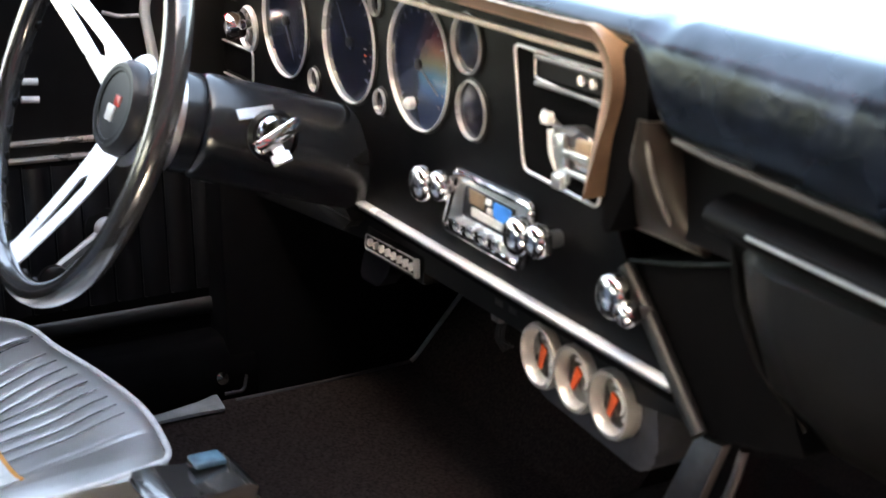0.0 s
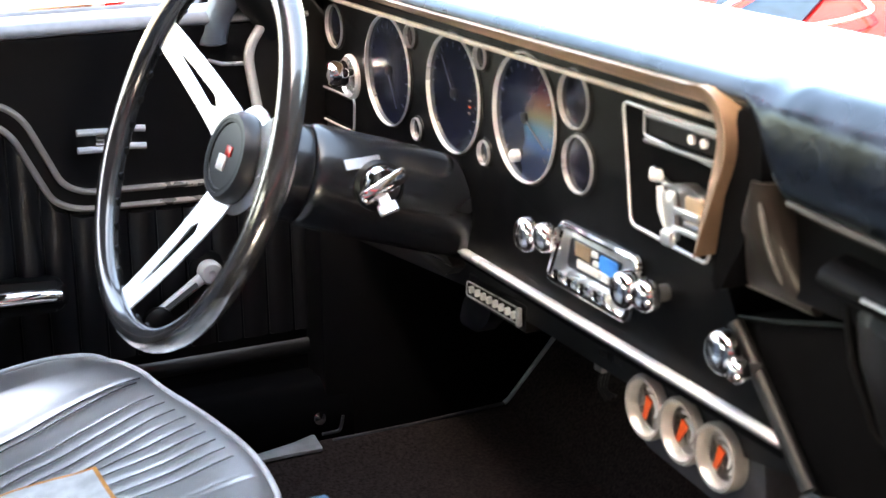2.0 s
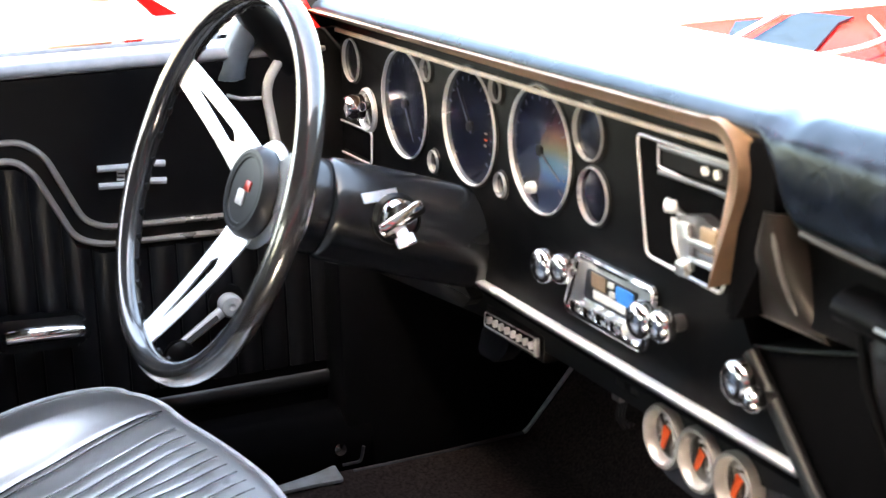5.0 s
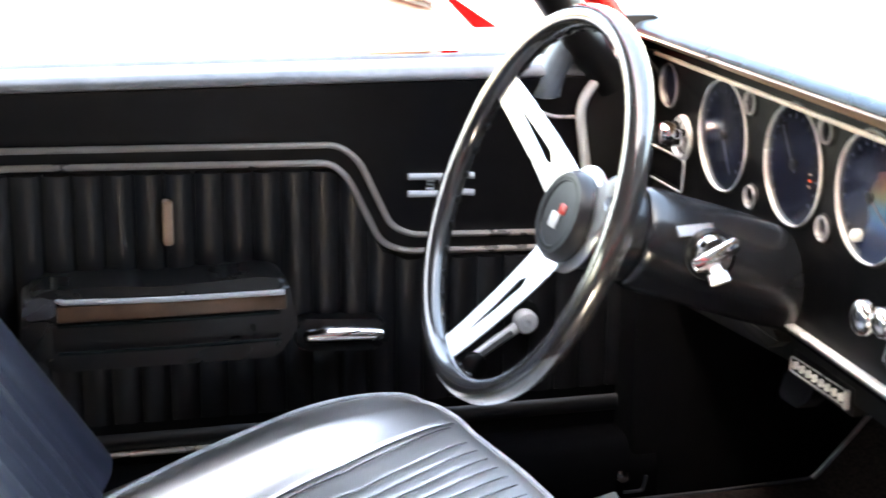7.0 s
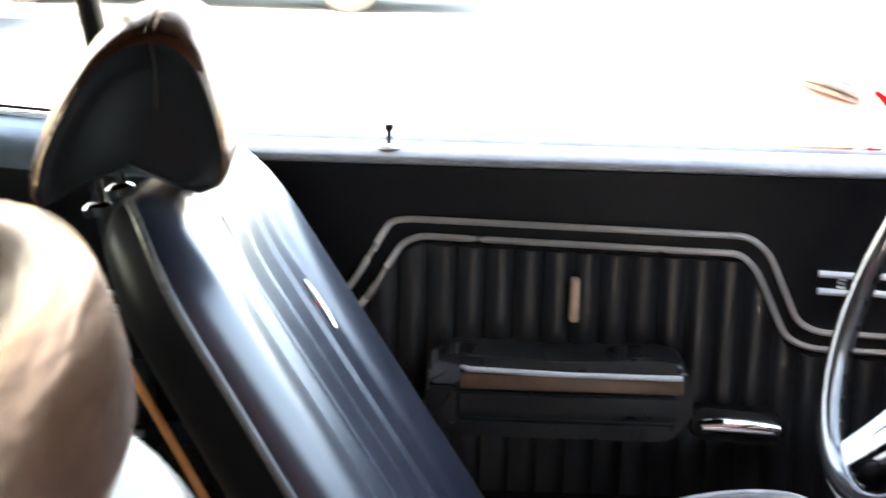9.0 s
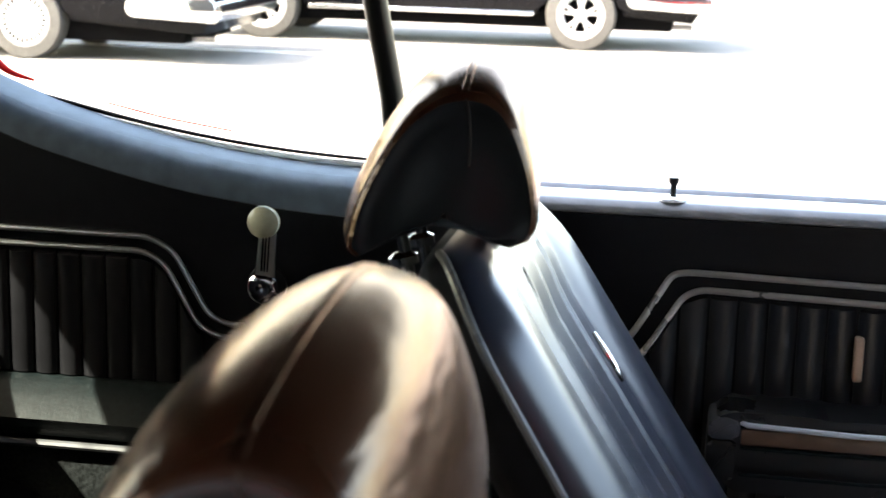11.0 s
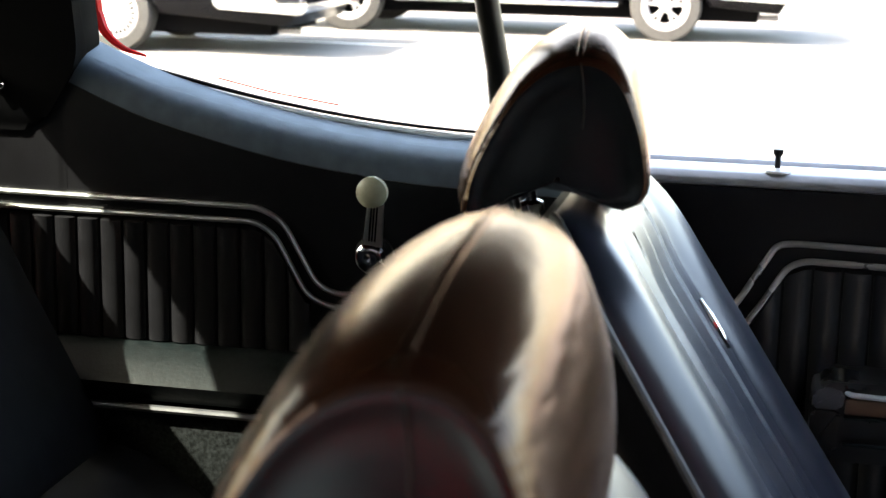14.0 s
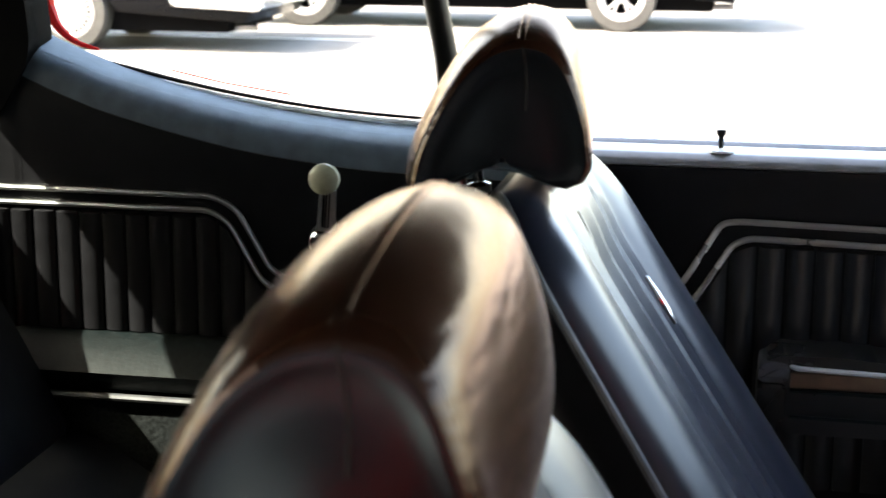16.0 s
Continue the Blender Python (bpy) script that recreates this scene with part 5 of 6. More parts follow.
    loft(b, [row + [p - Vector((0, 0, 0.03)) for p in reversed(row)] for row in grid])
    part("cushion", b, LITCUSHION, s, "black vinyl seat cushion with stitched rows, coloured as lit", angle=60)
    part("piping", tube(bmesh.new(), plan(-0.001, lambda x, y: topz(x, y) + 0.0006), 0.0030, 8, closed=True), PIPING, s, "pale piping round the cushion")
    for at, r in ((0.152, 0.0012), (0.140, 0.0009), (0.096, 0.0008), (0.072, 0.0008), (0.048, 0.0008), (0.024, 0.0008), (0.0, 0.0008), (-0.024, 0.0008), (-0.048, 0.0008), (-0.072, 0.0008), (-0.096, 0.0008)):
        line = []
        for x in np.linspace(-0.71, edge_x(at) - (0.010 if r > 0.001 else 0.018), 30):
            y = at - 0.03 * max(0.0, min(1.0, (-0.33 - x) / 0.2)) * (1 if at > 0 else -1 if at < 0 else 0)
            line.append(T @ Vector((x, y, topz(x, y) + quilt(x, y) + 0.0001)))
        part("seam", tube(bmesh.new(), line, r, 6), SEAMGREY, s, "dark stitched seam")
    # backrest in its own frame: h up the back, w across, t forward
    lean = radians(31)
    hx, hz = -0.73, 0.66
    def B(w, h, t):
        return T @ Vector((hx - math.sin(lean) * h + math.cos(lean) * t, w, hz + math.cos(lean) * h + math.sin(lean) * t))
    H = 0.54
    def half(h):
        u = h / H
        return 0.25 - 0.012 * u - 0.05 * max(0, (u - 0.8) / 0.2) ** 2
    def thick(h):
        u = h / H
        return 0.105 - 0.035 * u - 0.035 * max(0, (u - 0.8) / 0.2) ** 2
    def front(w, h):
        """Forward bulge of the padding: round bolsters, then soft pleats with pressed seams."""
        hw = half(h)
        q, d = w / hw, hw - abs(w)
        body = thick(h) * 0.5 + 0.012
        t = 0.020 + (body - 0.018) * (1 - (1 - min(1.0, d / 0.050)) ** 2.2) ** 0.62
        fade = min(1.0, max(0.0, (H - 0.02 - h) / 0.10))
        t -= fade * 0.018 * (1 / (1 + math.exp((abs(q) - 0.58) / 0.05)))
        for at, deep, wide in ((-0.127, 0.009, 0.014), (-0.060, 0.0026, 0.0045), (-0.049, 0.0026, 0.0045), (0.012, 0.0016, 0.0045), (0.074, 0.0042, 0.0034), (0.085, 0.0042, 0.0034), (0.128, 0.0022, 0.010)):
            t -= fade * deep * math.exp(-((w * 0.245 / hw - at) / wide) ** 2)
        t += fade * 0.007 * math.exp(-((q + 0.33) / 0.08) ** 2)
        return t
    rings, shell_rings, edges = [], [], {1: [], -1: []}
    hs = list(np.linspace(0, H - 0.03, 26)) + [H - 0.022, H - 0.014, H - 0.007, H - 0.003, H]
    ws = [0.6 * u + 0.4 * math.sin(math.pi / 2 * u) for u in np.linspace(-1, 1, 281)]
    for h in hs:
        k = 1.0 if h < H - 0.03 else math.sqrt(max(0.02, 1 - ((h - (H - 0.03)) / 0.03) ** 2))
        w = half(h) - 0.03 * (1 - k)
        wave = 0.00015 * math.sin(h * 46.0)
        fr = [B(w * u, h, (front(half(h) * u, h) + wave * (1 - u * u)) * (0.25 + 0.75 * k)) for u in ws]
        rings.append(fr + [B(w * u, h, 0.012 * (0.25 + 0.75 * k)) for u in reversed(ws)])
        back = [B(w * 0.995 * u, h, -(thick(h) * 0.5 + 0.01) * (0.35 + 0.65 * k) * (1 - abs(u) ** 6) ** 0.5 - 0.001) for u in ws]
        shell_rings.append([B(w * 0.995 * u, h, 0.013 * (0.25 + 0.75 * k)) for u in ws] + back[::-1])
        for sg in (1, -1):
            edges[sg].append(B(sg * w * 0.998, h, 0.017 * (0.25 + 0.75 * k)))
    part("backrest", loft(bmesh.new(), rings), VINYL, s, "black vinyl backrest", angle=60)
    part("back_shell", loft(bmesh.new(), shell_rings), TRIMVINYL, s, "dull black shell behind the backrest")
    for sg in (1, -1):
        part("piping", tube(bmesh.new(), edges[sg], 0.0042, 8), PIPEDULL, s, "piping along the backrest")
    # this flag only adds the tan rear welt, whose colour is painted sunlit
    if worn:
        part("welt", tube(bmesh.new(), [B(-half(h) * 0.93, h, -(thick(h) * 0.5 + 0.012) * (0.95 + 0.25 * (1 - (h / 0.30) ** 2 if h < 0.30 else 0.0))) for h in np.linspace(0.05, H - 0.08, 26)], 0.0040, 8), SUNEDGE, s, "tan welt along the rear edge, coloured as sunlit")
    for w in (-0.060, -0.049, 0.074, 0.085):
        line = [B(w * half(h) / 0.245, h, front(w * half(h) / 0.245, h) + 0.0006) for h in np.linspace(0.02, H - 0.06, 30)]
        part("seam", tube(bmesh.new(), line, 0.0008, 6), DEEP, s, "dark stitched seam")
    part("bolster_bar", tube(bmesh.new(), [B(0.108, h, front(0.108, h) + 0.0015) for h in (0.305, 0.325, 0.345, 0.365)], [0.002, 0.004, 0.004, 0.002], 8), CHROME, s, "small bright bar on the bolster")
    return s, T, B, topz


def headrest(label, dx, dz, yc, size, W, crown, fore, yaw, posts):
    """Domed headrest: a rim profile that swells to the crown in the middle, and a recessed panel on each side."""
    rim = [(-1.100, 1.118), (-1.092, 1.155), (-1.072, 1.198), (-1.048, 1.234), (-1.021, 1.255), (-0.996, 1.262), (-0.973, 1.258), (-0.955, 1.242), (-0.941, 1.212), (-0.932, 1.180), (-0.929, 1.146), (-0.936, 1.130)]
    under = [(-0.950, 1.124), (-0.966, 1.127), (-0.995, 1.139), (-1.025, 1.143), (-1.055, 1.134), (-1.080, 1.116), (-1.092, 1.110)]
    c = Vector((-1.012, 0, 1.150))
    line = smooth_line([(x, 0, z) for x, z in rim], 3)
    ring0 = line + [Vector((x, 0, z)) for x, z in under]
    turn = Matrix.Rotation(yaw, 3, "Z")
    h = thing("headrest", label, "headrest", group="front headrests", at=(c.x + dx, yc, 1.11 + dz))

    def at(p, y, k=1.0, inset=0.0):
        """Rim point p, moved out to the swell at y (in half widths), scaled by k about the middle."""
        v = p - c
        swell = max(0.0, 1 - abs(y) ** 2.4)
        if v.length > 1e-6:
            f = (max(0.0, v.x) / v.length) ** 2
            low = 1.0 if v.z > -0.02 else 0.25
            k = k * (1 + swell * low * (crown - 1 + (fore - crown) * f))
        q = v * (k * size)
        out = turn @ Vector((q.x + dx, W * y - math.copysign(inset, y), 0))
        return Vector((c.x + out.x, yc + out.y, c.z + q.z + dz))
    rows = [(y, 1.0, 0.0) for y in np.linspace(0.0, 0.84, 12)] + [(0.88, 0.998, 0.0), (0.92, 0.992, 0.0), (0.95, 0.982, 0.0), (0.975, 0.968, 0.0), (0.992, 0.950, 0.0), (1.0, 0.928, 0.0)]
    rows = [(-y, k, i) for y, k, i in reversed(rows[1:])] + rows
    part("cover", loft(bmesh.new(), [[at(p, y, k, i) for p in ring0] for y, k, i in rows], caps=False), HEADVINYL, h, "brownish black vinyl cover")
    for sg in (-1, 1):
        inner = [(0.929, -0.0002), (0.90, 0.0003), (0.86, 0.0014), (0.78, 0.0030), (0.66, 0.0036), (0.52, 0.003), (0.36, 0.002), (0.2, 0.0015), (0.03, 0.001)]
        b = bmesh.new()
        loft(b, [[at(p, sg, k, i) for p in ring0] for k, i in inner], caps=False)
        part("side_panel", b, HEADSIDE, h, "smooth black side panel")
    i = max(range(len(line)), key=lambda q: line[q].z)
    for off in (-1, 1):         # a double row of stitching over the crown
        seam = [at(line[i], y, k) + Vector((0.0022 * off, 0, 0.0004)) for y, k, _ in rows[2:-2]]
        part("seam", tube(bmesh.new(), seam, 0.0011, 6), HEADVINYL, h, "stitched centre seam")
    for sg in (-1, 1):
        down = [at(line[i].lerp(c, q) + Vector((0.030 * q * (1.4 - q), 0, 0)), sg, 1.0, float(np.interp(1 - q, (0.36, 0.52, 0.66, 0.78, 0.86, 0.91, 0.95), (0.0016, 0.0026, 0.0032, 0.0026, 0.001, -0.0003, -0.0006)))) for q in (0.05, 0.09, 0.14, 0.22, 0.34, 0.46, 0.58)]
        part("seam", tube(bmesh.new(), smooth_line(down, 3), 0.0009, 6), SEAM, h, "stitched side seam")
    for y in (-0.045, 0.045):
        part("post", tube(bmesh.new(), [posts @ Vector((-1.065, y, 1.15)), posts @ Vector((-1.045, y, 1.05))], 0.006, 10), CHROME, h, "chrome headrest post")
        part("post_collar", lathe(bmesh.new(), [(0.014, 0), (0.014, 0.008), (0.008, 0.012)], along(posts @ Vector((-1.055, y, 1.088)), (-0.2, 0, 1)), 16), CHROME, h, "chrome post collar")
    return h


seat, Ts, Bs, cushion_top = bucket_seat(0.0, 0.36, 0.0, "black vinyl bucket seat with pleats and a tan rear welt, driver's", True)
headrest("brownish black vinyl headrest above the driver's seat", -0.005, 0.004, 0.36, 0.985, 0.145, 1.17, 1.0, 0.095, Ts)
seat2, Tp, Bp, _ = bucket_seat(0.03, -0.385, -0.04, "black vinyl bucket seat with pleats and grey piping, passenger's")
headrest("brownish black vinyl headrest above the passenger's seat", 0.036, -0.046, -0.413, 1.0, 0.165, 1.18, 1.09, 0.04, Tp)

# sun patch on the driver's cushion, made as a white sheet with orange edges
card = thing("sun_patch", "white sheet with orange edges standing for a sun patch on the seat cushion", "card", at=(-0.45, 0.30, 0.68))


def patch_sheet(x0, x1, y0, y1, lift):
    """A thin sheet that lies along the cushion; its rear side is skewed."""
    rows = []
    for x in np.linspace(x0, x1, 9):
        ys = [y + 0.30 * (-0.389 - x) * (y > 0.3) for y in np.linspace(y0, y1, 9)]
        up = [Vector((x, y, cushion_top(x, y - 0.36) + lift)) for y in ys]
        rows.append(up + [p - Vector((0, 0, 0.0012)) for p in reversed(up)])
    return loft(bmesh.new(), rows)


part("sheet", patch_sheet(-0.54, -0.393, 0.20, 0.362, 0.0022), WHITE, card, "white area of the painted sun patch")
part("border", patch_sheet(-0.393, -0.389, 0.20, 0.366, 0.0022), ORANGEFRINGE, card, "orange fringe of the painted sun patch")
part("border", patch_sheet(-0.54, -0.393, 0.362, 0.366, 0.0022), ORANGEFRINGE, card, "orange fringe of the painted sun patch")

# rear bench
rs = thing("rear_seat", "black vinyl rear bench seat", "rear seat", at=(-1.95, 0, 0.5))
part("bench_cushion", prism(bmesh.new(), rounded([(-1.95, 0.5), (-1.47, 0.5), (-1.455, 0.60), (-1.47, 0.652), (-1.502, 0.676), (-1.561, 0.712), (-1.66, 0.74), (-1.95, 0.70)], 0.02), lambda u, v, w: (u, -0.60 + 1.2 * w, v), 0.02, 3), REARVINYL, rs, "black bench cushion")
part("bench_back", prism(bmesh.new(), rounded([(-1.60, 0.715), (-1.635, 0.782), (-1.663, 0.837), (-1.70, 0.905), (-1.741, 0.985), (-1.80, 1.075), (-1.845, 1.135), (-1.90, 1.145), (-2.05, 1.08), (-1.95, 0.70)], 0.02), lambda u, v, w: (u, -0.60 + 1.2 * w, v), 0.02, 3), REARVINYL, rs, "black bench backrest")

# floor shifter beside the driver's seat
sh = thing("floor_shifter", "chrome floor shifter with black grip on the tunnel", "gear lever", at=(-0.2, 0.08, 0.6))
part("boot", lathe(bmesh.new(), [(0.06, 0), (0.045, 0.02), (0.02, 0.06), (0.012, 0.07)], along((-0.17, 0.06, 0.59), (-0.1, 0, 1)), 24), RUBBER, sh, "black rubber boot")
part("lever", tube(bmesh.new(), [(-0.17, 0.06, 0.64), (-0.25, 0.08, 0.71)], 0.007, 8), CHROME, sh)
part("grip", prism(bmesh.new(), rounded([(-0.325, 0.728), (-0.30, 0.731), (-0.27, 0.726), (-0.235, 0.730), (-0.222, 0.720), (-0.23, 0.70), (-0.28, 0.69), (-0.31, 0.708)], 0.008), lambda u, v, w: (u, 0.045 + 0.07 * w, v), 0.010, 3), RIMBLACK, sh, "glossy black grip")
part("grip_plate", boxed(-0.268, -0.240, 0.088, 0.112, 0.7300, 0.7355, 0.002), BLUEGLASS, sh, "pale blue grip button")

# sill plate, bolt and pedal by the driver's feet
sp = thing("sill_plate", "grey metal carpet retainer plate at the door sill", "sill plate", at=(-0.3, 0.60, 0.55))
part("plate", prism(bmesh.new(), rounded([(-0.30, 0.592), (-0.30, 0.608), (-0.138, 0.618), (-0.087, 0.632), (-0.056, 0.646), (-0.062, 0.598), (-0.10, 0.600)], 0.004), lambda u, v, w: (u, v, 0.553 + 0.004 * w), 0.001), MAT, sp)
bt = thing("seat_belt_bolt", "small chrome bolt on the kick panel", "bolt", at=(-0.06, 0.648, 0.59))
part("head", lathe(bmesh.new(), [(0.008, 0), (0.008, 0.006), (0, 0.008)], along((-0.048, 0.648, 0.576), (0, -1, 0.2)), 14), CHROME, bt)
cb = thing("sill_cable", "thin grey cable curving up beside the kick panel", "cable", at=(-0.05, 0.62, 0.58))
part("cable", tube(bmesh.new(), smooth_line([(-0.046, 0.642, 0.556), (-0.033, 0.642, 0.556), (-0.022, 0.642, 0.558), (-0.017, 0.642, 0.576)]), 0.0022, 8), PLATEGREY, cb)
vt = thing("carpet_binding", "pale bound edge of the carpet beside the kick panel", "carpet binding", at=(0.1, 0.6, 0.55))
part("edge", tube(bmesh.new(), [(-0.04, 0.62, 0.5545), (0.08, 0.62, 0.556), (0.200, 0.62, 0.5605)], 0.0026, 8), PLATEGREY, vt, "dull lower edge")
part("riser", tube(bmesh.new(), [(0.200, 0.62, 0.5605), (0.208, 0.62, 0.566), (0.268, 0.62, 0.632), (0.30, 0.62, 0.667)], 0.0032, 8), MAT, vt, "pale rising edge")
ped = thing("floor_bracket", "grey painted bracket under the glovebox", "bracket", at=(0.03, -0.2, 0.74))
part("plate", prism(bmesh.new(), [(-0.209, 0.815), (-0.243, 0.818), (-0.208, 0.745), (-0.166, 0.738)], lambda u, v, w: (0.03 + 0.01 * w, u, v), 0.002), STEEL, ped, "dull grey plate")
part("edge_strip", tube(bmesh.new(), [(0.03, -0.268, 0.825), (0.03, -0.26, 0.80), (0.03, -0.245, 0.765), (0.03, -0.225, 0.73)], 0.004, 8), STEEL, ped)

# door mirror
mr = thing("door_mirror", "chrome door mirror on a red foot outside the window", "door mirror", at=(-0.2, 0.86, 1.1))
b = bmesh.new()
bmesh.ops.create_uvsphere(b, u_segments=32, v_segments=16, radius=1.0, matrix=Matrix.Translation((-0.272, 0.885, 1.166)) @ Matrix.Rotation(radians(17), 4, "Y") @ Matrix.Diagonal((0.056, 0.05, 0.024, 1)))
part("housing", b, BRIGHT, mr, "smooth bright mirror housing")
# brown reflection on the housing's underside, added as a thin tan ellipsoid
b = bmesh.new()
bmesh.ops.create_uvsphere(b, u_segments=32, v_segments=12, radius=1.0, matrix=Matrix.Translation((-0.281, 0.868, 1.149)) @ Matrix.Rotation(radians(17), 4, "Y") @ Matrix.Diagonal((0.043, 0.036, 0.0095, 1)))
part("brown_underside", b, TAN, mr, "tan ellipsoid standing for the underside's brown reflection")
part("foot", loft(bmesh.new(), [[(-0.226, y, 1.150), (-0.222, y, 1.154), (-0.160, y, 1.113), (-0.190, y, 1.113)] for y in (0.855, 0.868)]), RED, mr, "red foot")
part("base", loft(bmesh.new(), [[(-0.190, y, 1.1128), (-0.160, y, 1.1128), (-0.148, y, 1.08), (-0.182, y, 1.08)] for y in (0.853, 0.870)]), BRIGHT, mr, "bright mirror base")


# ---- parked cars ----
def road_wheel(parent, c, r, w, sgn, cover):
    """Tyre and rim of a parked car; either a full cover with a ring of slots, or twin spokes over a dark well."""
    m = along(c, (0, sgn, 0))
    wh = part("wheel", lathe(bmesh.new(), [(r * 0.62, -w / 2), (r * 0.9, -w / 2), (r, -w * 0.36), (r, w * 0.36), (r * 0.96, w * 0.46), (r * 0.70, w * 0.5), (r * 0.68, w * 0.44), (r * 0.62, 0.0)], m, 56), RUBBER, parent, "black tyre")
    if cover:
        part("wheel_cover", lathe(bmesh.new(), [(r * 0.69, w * 0.40), (r * 0.68, w * 0.47), (r * 0.62, w * 0.49), (r * 0.58, w * 0.44), (r * 0.45, w * 0.46), (r * 0.2, w * 0.52), (0, w * 0.55)], m, 56), WHEELSILVER, wh, "pale wheel cover")
        for k in range(26):
            a = 2 * math.pi * k / 26
            part("slot", boxed(r * 0.47, r * 0.60, -r * 0.028, r * 0.028, w * 0.445, w * 0.47, m=m @ Matrix.Rotation(a, 4, "Z")), DEEP, wh)
        return wh
    part("rim", lathe(bmesh.new(), [(r * 0.62, -w * 0.3), (r * 0.69, w * 0.42), (r * 0.68, w * 0.48), (r * 0.60, w * 0.47), (r * 0.50, w * 0.36), (r * 0.49, 0.0)], m, 56), WHEELSILVER, wh, "bright alloy rim")
    part("well", lathe(bmesh.new(), [(r * 0.55, 0.0), (0, 0.01)], m, 40), DEEP, wh, "dark wheel well")
    for k in range(5):
        for d in (-0.22, 0.22):
            a = 2 * math.pi * k / 5 + 0.3
            b = bmesh.new()
            pts = []
            for t in np.linspace(0.0, 1.0, 5):
                rr, aa = r * (0.10 + 0.42 * t), a + d * (0.35 + 0.65 * t)
                p, o = Vector((math.cos(aa), math.sin(aa), 0)) * rr, Vector((-math.sin(aa), math.cos(aa), 0))
                pts.append([m @ (p + o * (r * 0.048 * q) + Vector((0, 0, w * (0.40 - 0.06 * t) + h))) for q, h in ((-1, -0.03), (1, -0.03), (0.75, 0), (-0.75, 0))])
            loft(b, pts)
            part("wheel_spoke", b, WHEELSILVER, wh)
    part("centre_cap", lathe(bmesh.new(), [(r * 0.19, w * 0.2), (r * 0.18, w * 0.40), (r * 0.06, w * 0.46), (0, w * 0.46)], m, 24), WHEELSILVER, wh, "bright centre cap")
    return wh


def parked_car(name, label, x0, x1, yn, wx, r, low, cover, chrome_end):
    """A car side-on: body with sills and wheel arches, cabin, wheels, bumpers. It spans x0 to x1, near flank at yn."""
    c = thing(name, label, "car", group="parked cars", at=((x0 + x1) / 2, yn + 0.9, 0))
    top = 0.98
    xm = (x0 + x1) / 2
    out = [(x0, low + 0.1), (x0 + 0.05, top - 0.1), (x0 + 0.25, top), (x1 - 0.25, top), (x1 - 0.04, top - 0.12), (x1, low + 0.15), (x1 - 0.1, low)]
    # bottom edge with wheel arches, from x1 back to x0
    for cx in sorted(wx, reverse=True):
        for a in np.linspace(0, math.pi, 13):
            out.append((cx + (r + 0.07) * math.cos(a), max(low, r + (r + 0.07) * math.sin(a))))
    out.append((x0 + 0.1, low))
    part("body", prism(bmesh.new(), out, lambda u, v, w: (u, yn + 0.04 + 1.75 * w, v), 0.04, 3), BLACKPAINT, c, "glossy black body")
    part("rocker_trim", boxed(min(wx) + r + 0.12, max(wx) - r - 0.12, yn + 0.025, yn + 0.05, low + 0.03, low + 0.07, 0.006), CHROME, c, "bright rocker trim")
    part("cabin", prism(bmesh.new(), rounded([(xm - 1.1, top - 0.02), (xm - 0.6, 1.42), (xm + 0.7, 1.44), (xm + 1.25, top - 0.02)], 0.1), lambda u, v, w: (u, yn + 0.2 + 1.43 * w, v), 0.05, 3), BLACKPAINT, c)
    part("side_glass", prism(bmesh.new(), rounded([(xm - 0.95, top + 0.03), (xm - 0.56, 1.37), (xm + 0.64, 1.38), (xm + 1.05, top + 0.03)], 0.06), lambda u, v, w: (u, yn + 0.185 + 0.02 * w, v), 0.004), DIAL, c, "dark side glass")
    part("chassis", boxed(x0 + 0.3, x1 - 0.3, yn + 0.25, yn + 1.6, low - 0.10, low + 0.1, 0.02), DEEP, c)
    xe = x1 if chrome_end > 0 else x0
    part("bumper", prism(bmesh.new(), rounded([(0, 0), (0.10, 0.02), (0.13, 0.10), (0.10, 0.18), (0, 0.2)], 0.02), lambda u, v, w: (xe + chrome_end * u - chrome_end * 0.04, yn + 0.02 + 1.8 * w, low + 0.10 + v), 0.01), CHROME, c, "chrome bumper")
    part("bumper_wrap", prism(bmesh.new(), rounded([(0.02, 0.11), (-0.70, 0.14), (-0.76, 0.20), (-0.72, 0.29), (0.02, 0.31), (0.05, 0.21)], 0.03), lambda u, v, w: (xe + chrome_end * u, yn - 0.01 + 0.05 * w, low + v), 0.012, 3), CHROME, c, "chrome bumper end")
    part("door_gap", boxed(xm + 0.62, xm + 0.63, yn + 0.036, yn + 0.05, low + 0.1, top - 0.05), DEEP, c)
    part("side_crease", boxed(min(wx) + r + 0.12, max(wx) - r - 0.12, yn + 0.034, yn + 0.05, low + 0.26, low + 0.268), STEEL, c, "thin bright crease")
    part("exhaust", tube(bmesh.new(), [(xm - 1.2, yn + 0.45, low - 0.05), (x1 - 0.1, yn + 0.45, low - 0.06)], 0.03, 10), STEEL, c)
    for cx in wx:
        road_wheel(c, (cx, yn + 0.13, r), r, 0.22, -1, cover)
        road_wheel(c, (cx, yn + 1.68, r), r, 0.22, 1, cover)
    return c


parked_car("parked_car", "black classic car with chrome bumper and pale slotted wheel covers", -10.4, -4.9, 11.85, (-9.4, -6.57), 0.335, 0.26, True, 1)
parked_car("parked_car", "dark parked car with bright spoked alloy wheels", -6.2, -0.83, 14.8, (-5.28, -2.03), 0.35, 0.30, False, 1)

# painted bay lines
tagged(part("bay_line", boxed(-7.0, 2.0, 13.35, 13.45, -0.002, 0.004), WHITEPAINT, None, smooth=False), "painted white bay line on asphalt", "road marking", kind="structure")

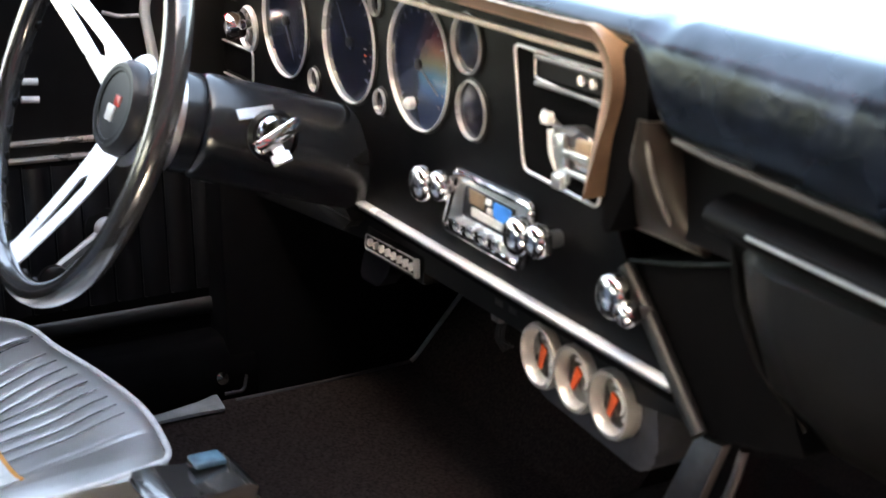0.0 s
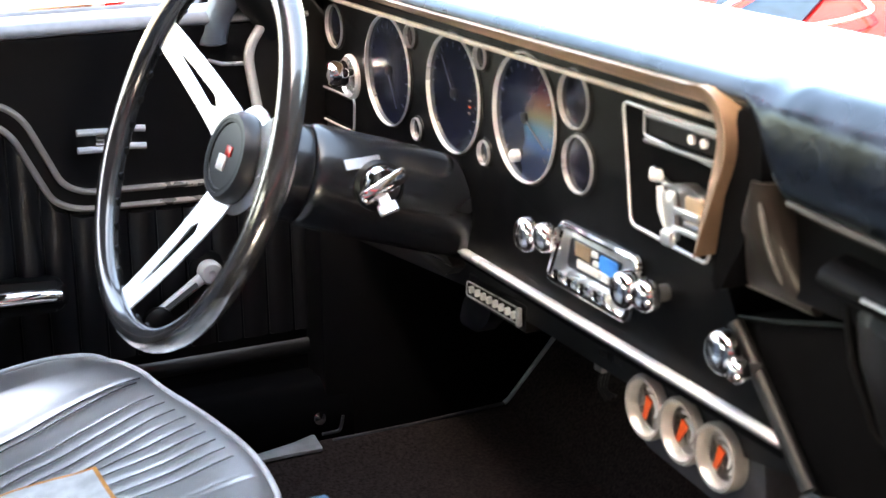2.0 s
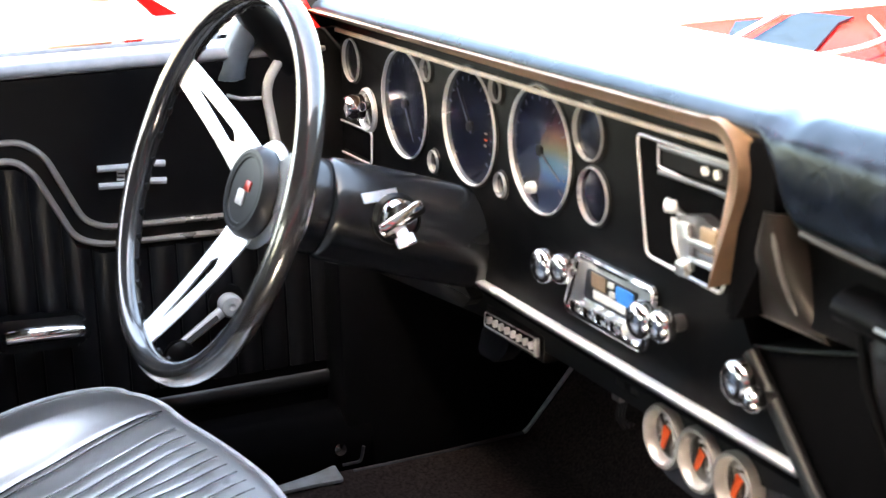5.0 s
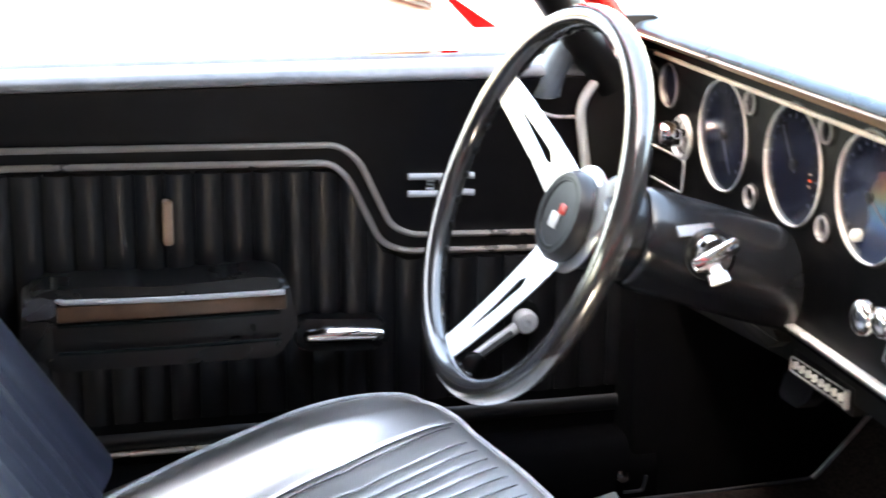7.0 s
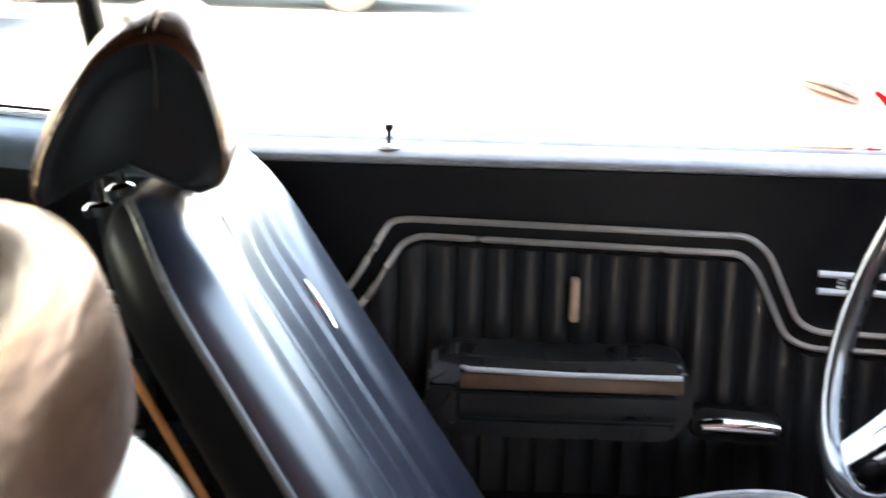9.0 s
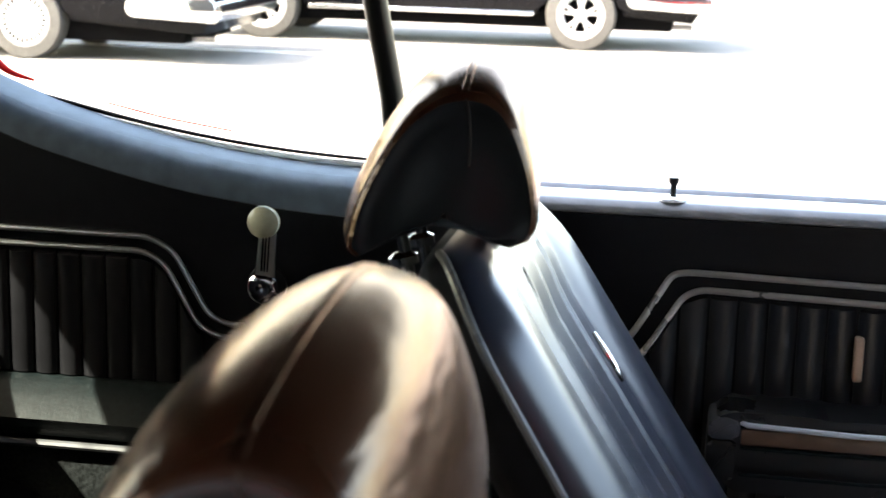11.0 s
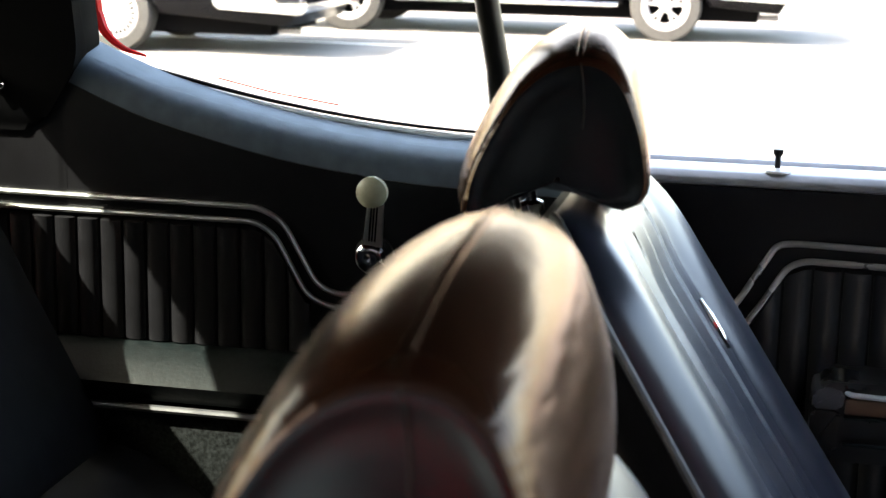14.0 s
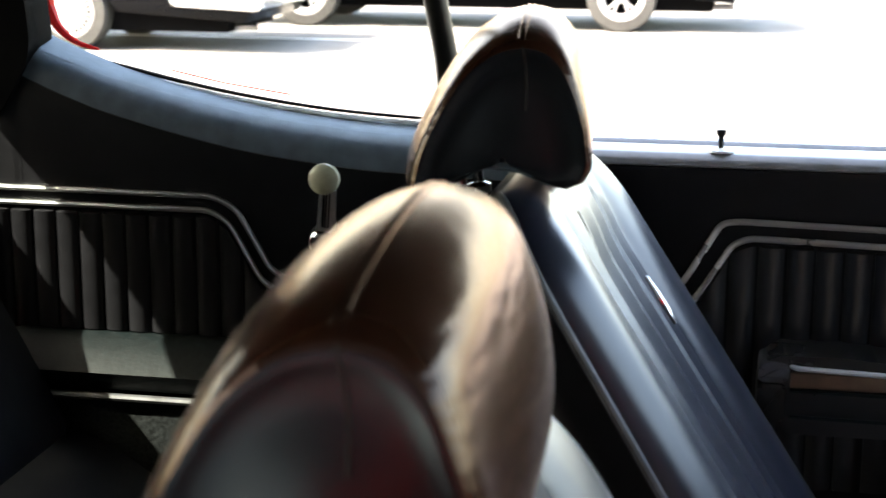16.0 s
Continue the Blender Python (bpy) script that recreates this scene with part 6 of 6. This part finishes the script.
# ---- outside of the hardtop: glass, wheels, bumpers, nose and tail ----
ws = [[(x + 0.03 * (1 - (y / 0.66) ** 2), y, z) for y in np.linspace(-w, w, 9)] for x, z, w in ((0.43, 1.035, 0.68), (0.16, 1.23, 0.655), (-0.12, 1.39, 0.635), (-0.335, 1.505, 0.615))]
part("windscreen", loft(bmesh.new(), ws, closed=False), PANE, shell, "clear windscreen").visible_shadow = False
rw = [[(x, y, z) for y in np.linspace(-w, w, 7)] for x, z, w in ((-2.0, 1.49, 0.58), (-2.3, 1.32, 0.60), (-2.62, 1.11, 0.62))]
part("rear_window", loft(bmesh.new(), rw, closed=False), TINTED, shell, "tinted rear window")
part("nose", prism(bmesh.new(), rounded([(1.70, 0.42), (1.90, 0.45), (1.93, 0.62), (1.90, 0.88), (1.82, 0.98), (1.70, 1.0)], 0.03), lambda u, v, w: (u, -0.88 + 1.76 * w, v), 0.03, 3), RED, shell, "red nose panel")
part("grille", boxed(1.925, 1.945, -0.62, 0.62, 0.62, 0.78, 0.006), DEEP, shell, "black grille")
for y in (-0.74, -0.55, 0.55, 0.74):
    part("headlight", lathe(bmesh.new(), [(0.085, -0.01), (0.085, 0.012), (0.07, 0.02), (0, 0.028)], along((1.93, y, 0.70), (1, 0, 0)), 28), CHROME, shell, "round headlight")
for x, d in ((1.96, 1), (-3.62, -1)):
    part("bumper", prism(bmesh.new(), rounded([(-0.03, 0.44), (0.06, 0.46), (0.08, 0.52), (0.06, 0.58), (-0.03, 0.60)], 0.02), lambda u, v, w: (x + d * u, -0.88 + 1.76 * w, v), 0.01), CHROME, shell, "chrome bumper")
for s in (1, -1):
    part("cowl_side", prism(bmesh.new(), rounded([(0.80, 0.3), (0.84, 0.5), (0.87, 0.75), (0.86, 0.95), (0.83, 1.03), (0.80, 1.035), (0.80, 1.01), (0.81, 0.95), (0.81, 0.3)], 0.02), lambda u, v, w: (-0.02 + 0.43 * w, s * u, v)), RED, shell, "red cowl side")
    for x in (1.12, -1.85):
        road_wheel(shell, (x, s * 0.80, 0.335), 0.335, 0.20, s, False)
    part("tail_light", boxed(-3.63, -3.60, min(s * 0.45, s * 0.75), max(s * 0.45, s * 0.75), 0.66, 0.76, 0.006), REDENAMEL, shell, "red tail light")
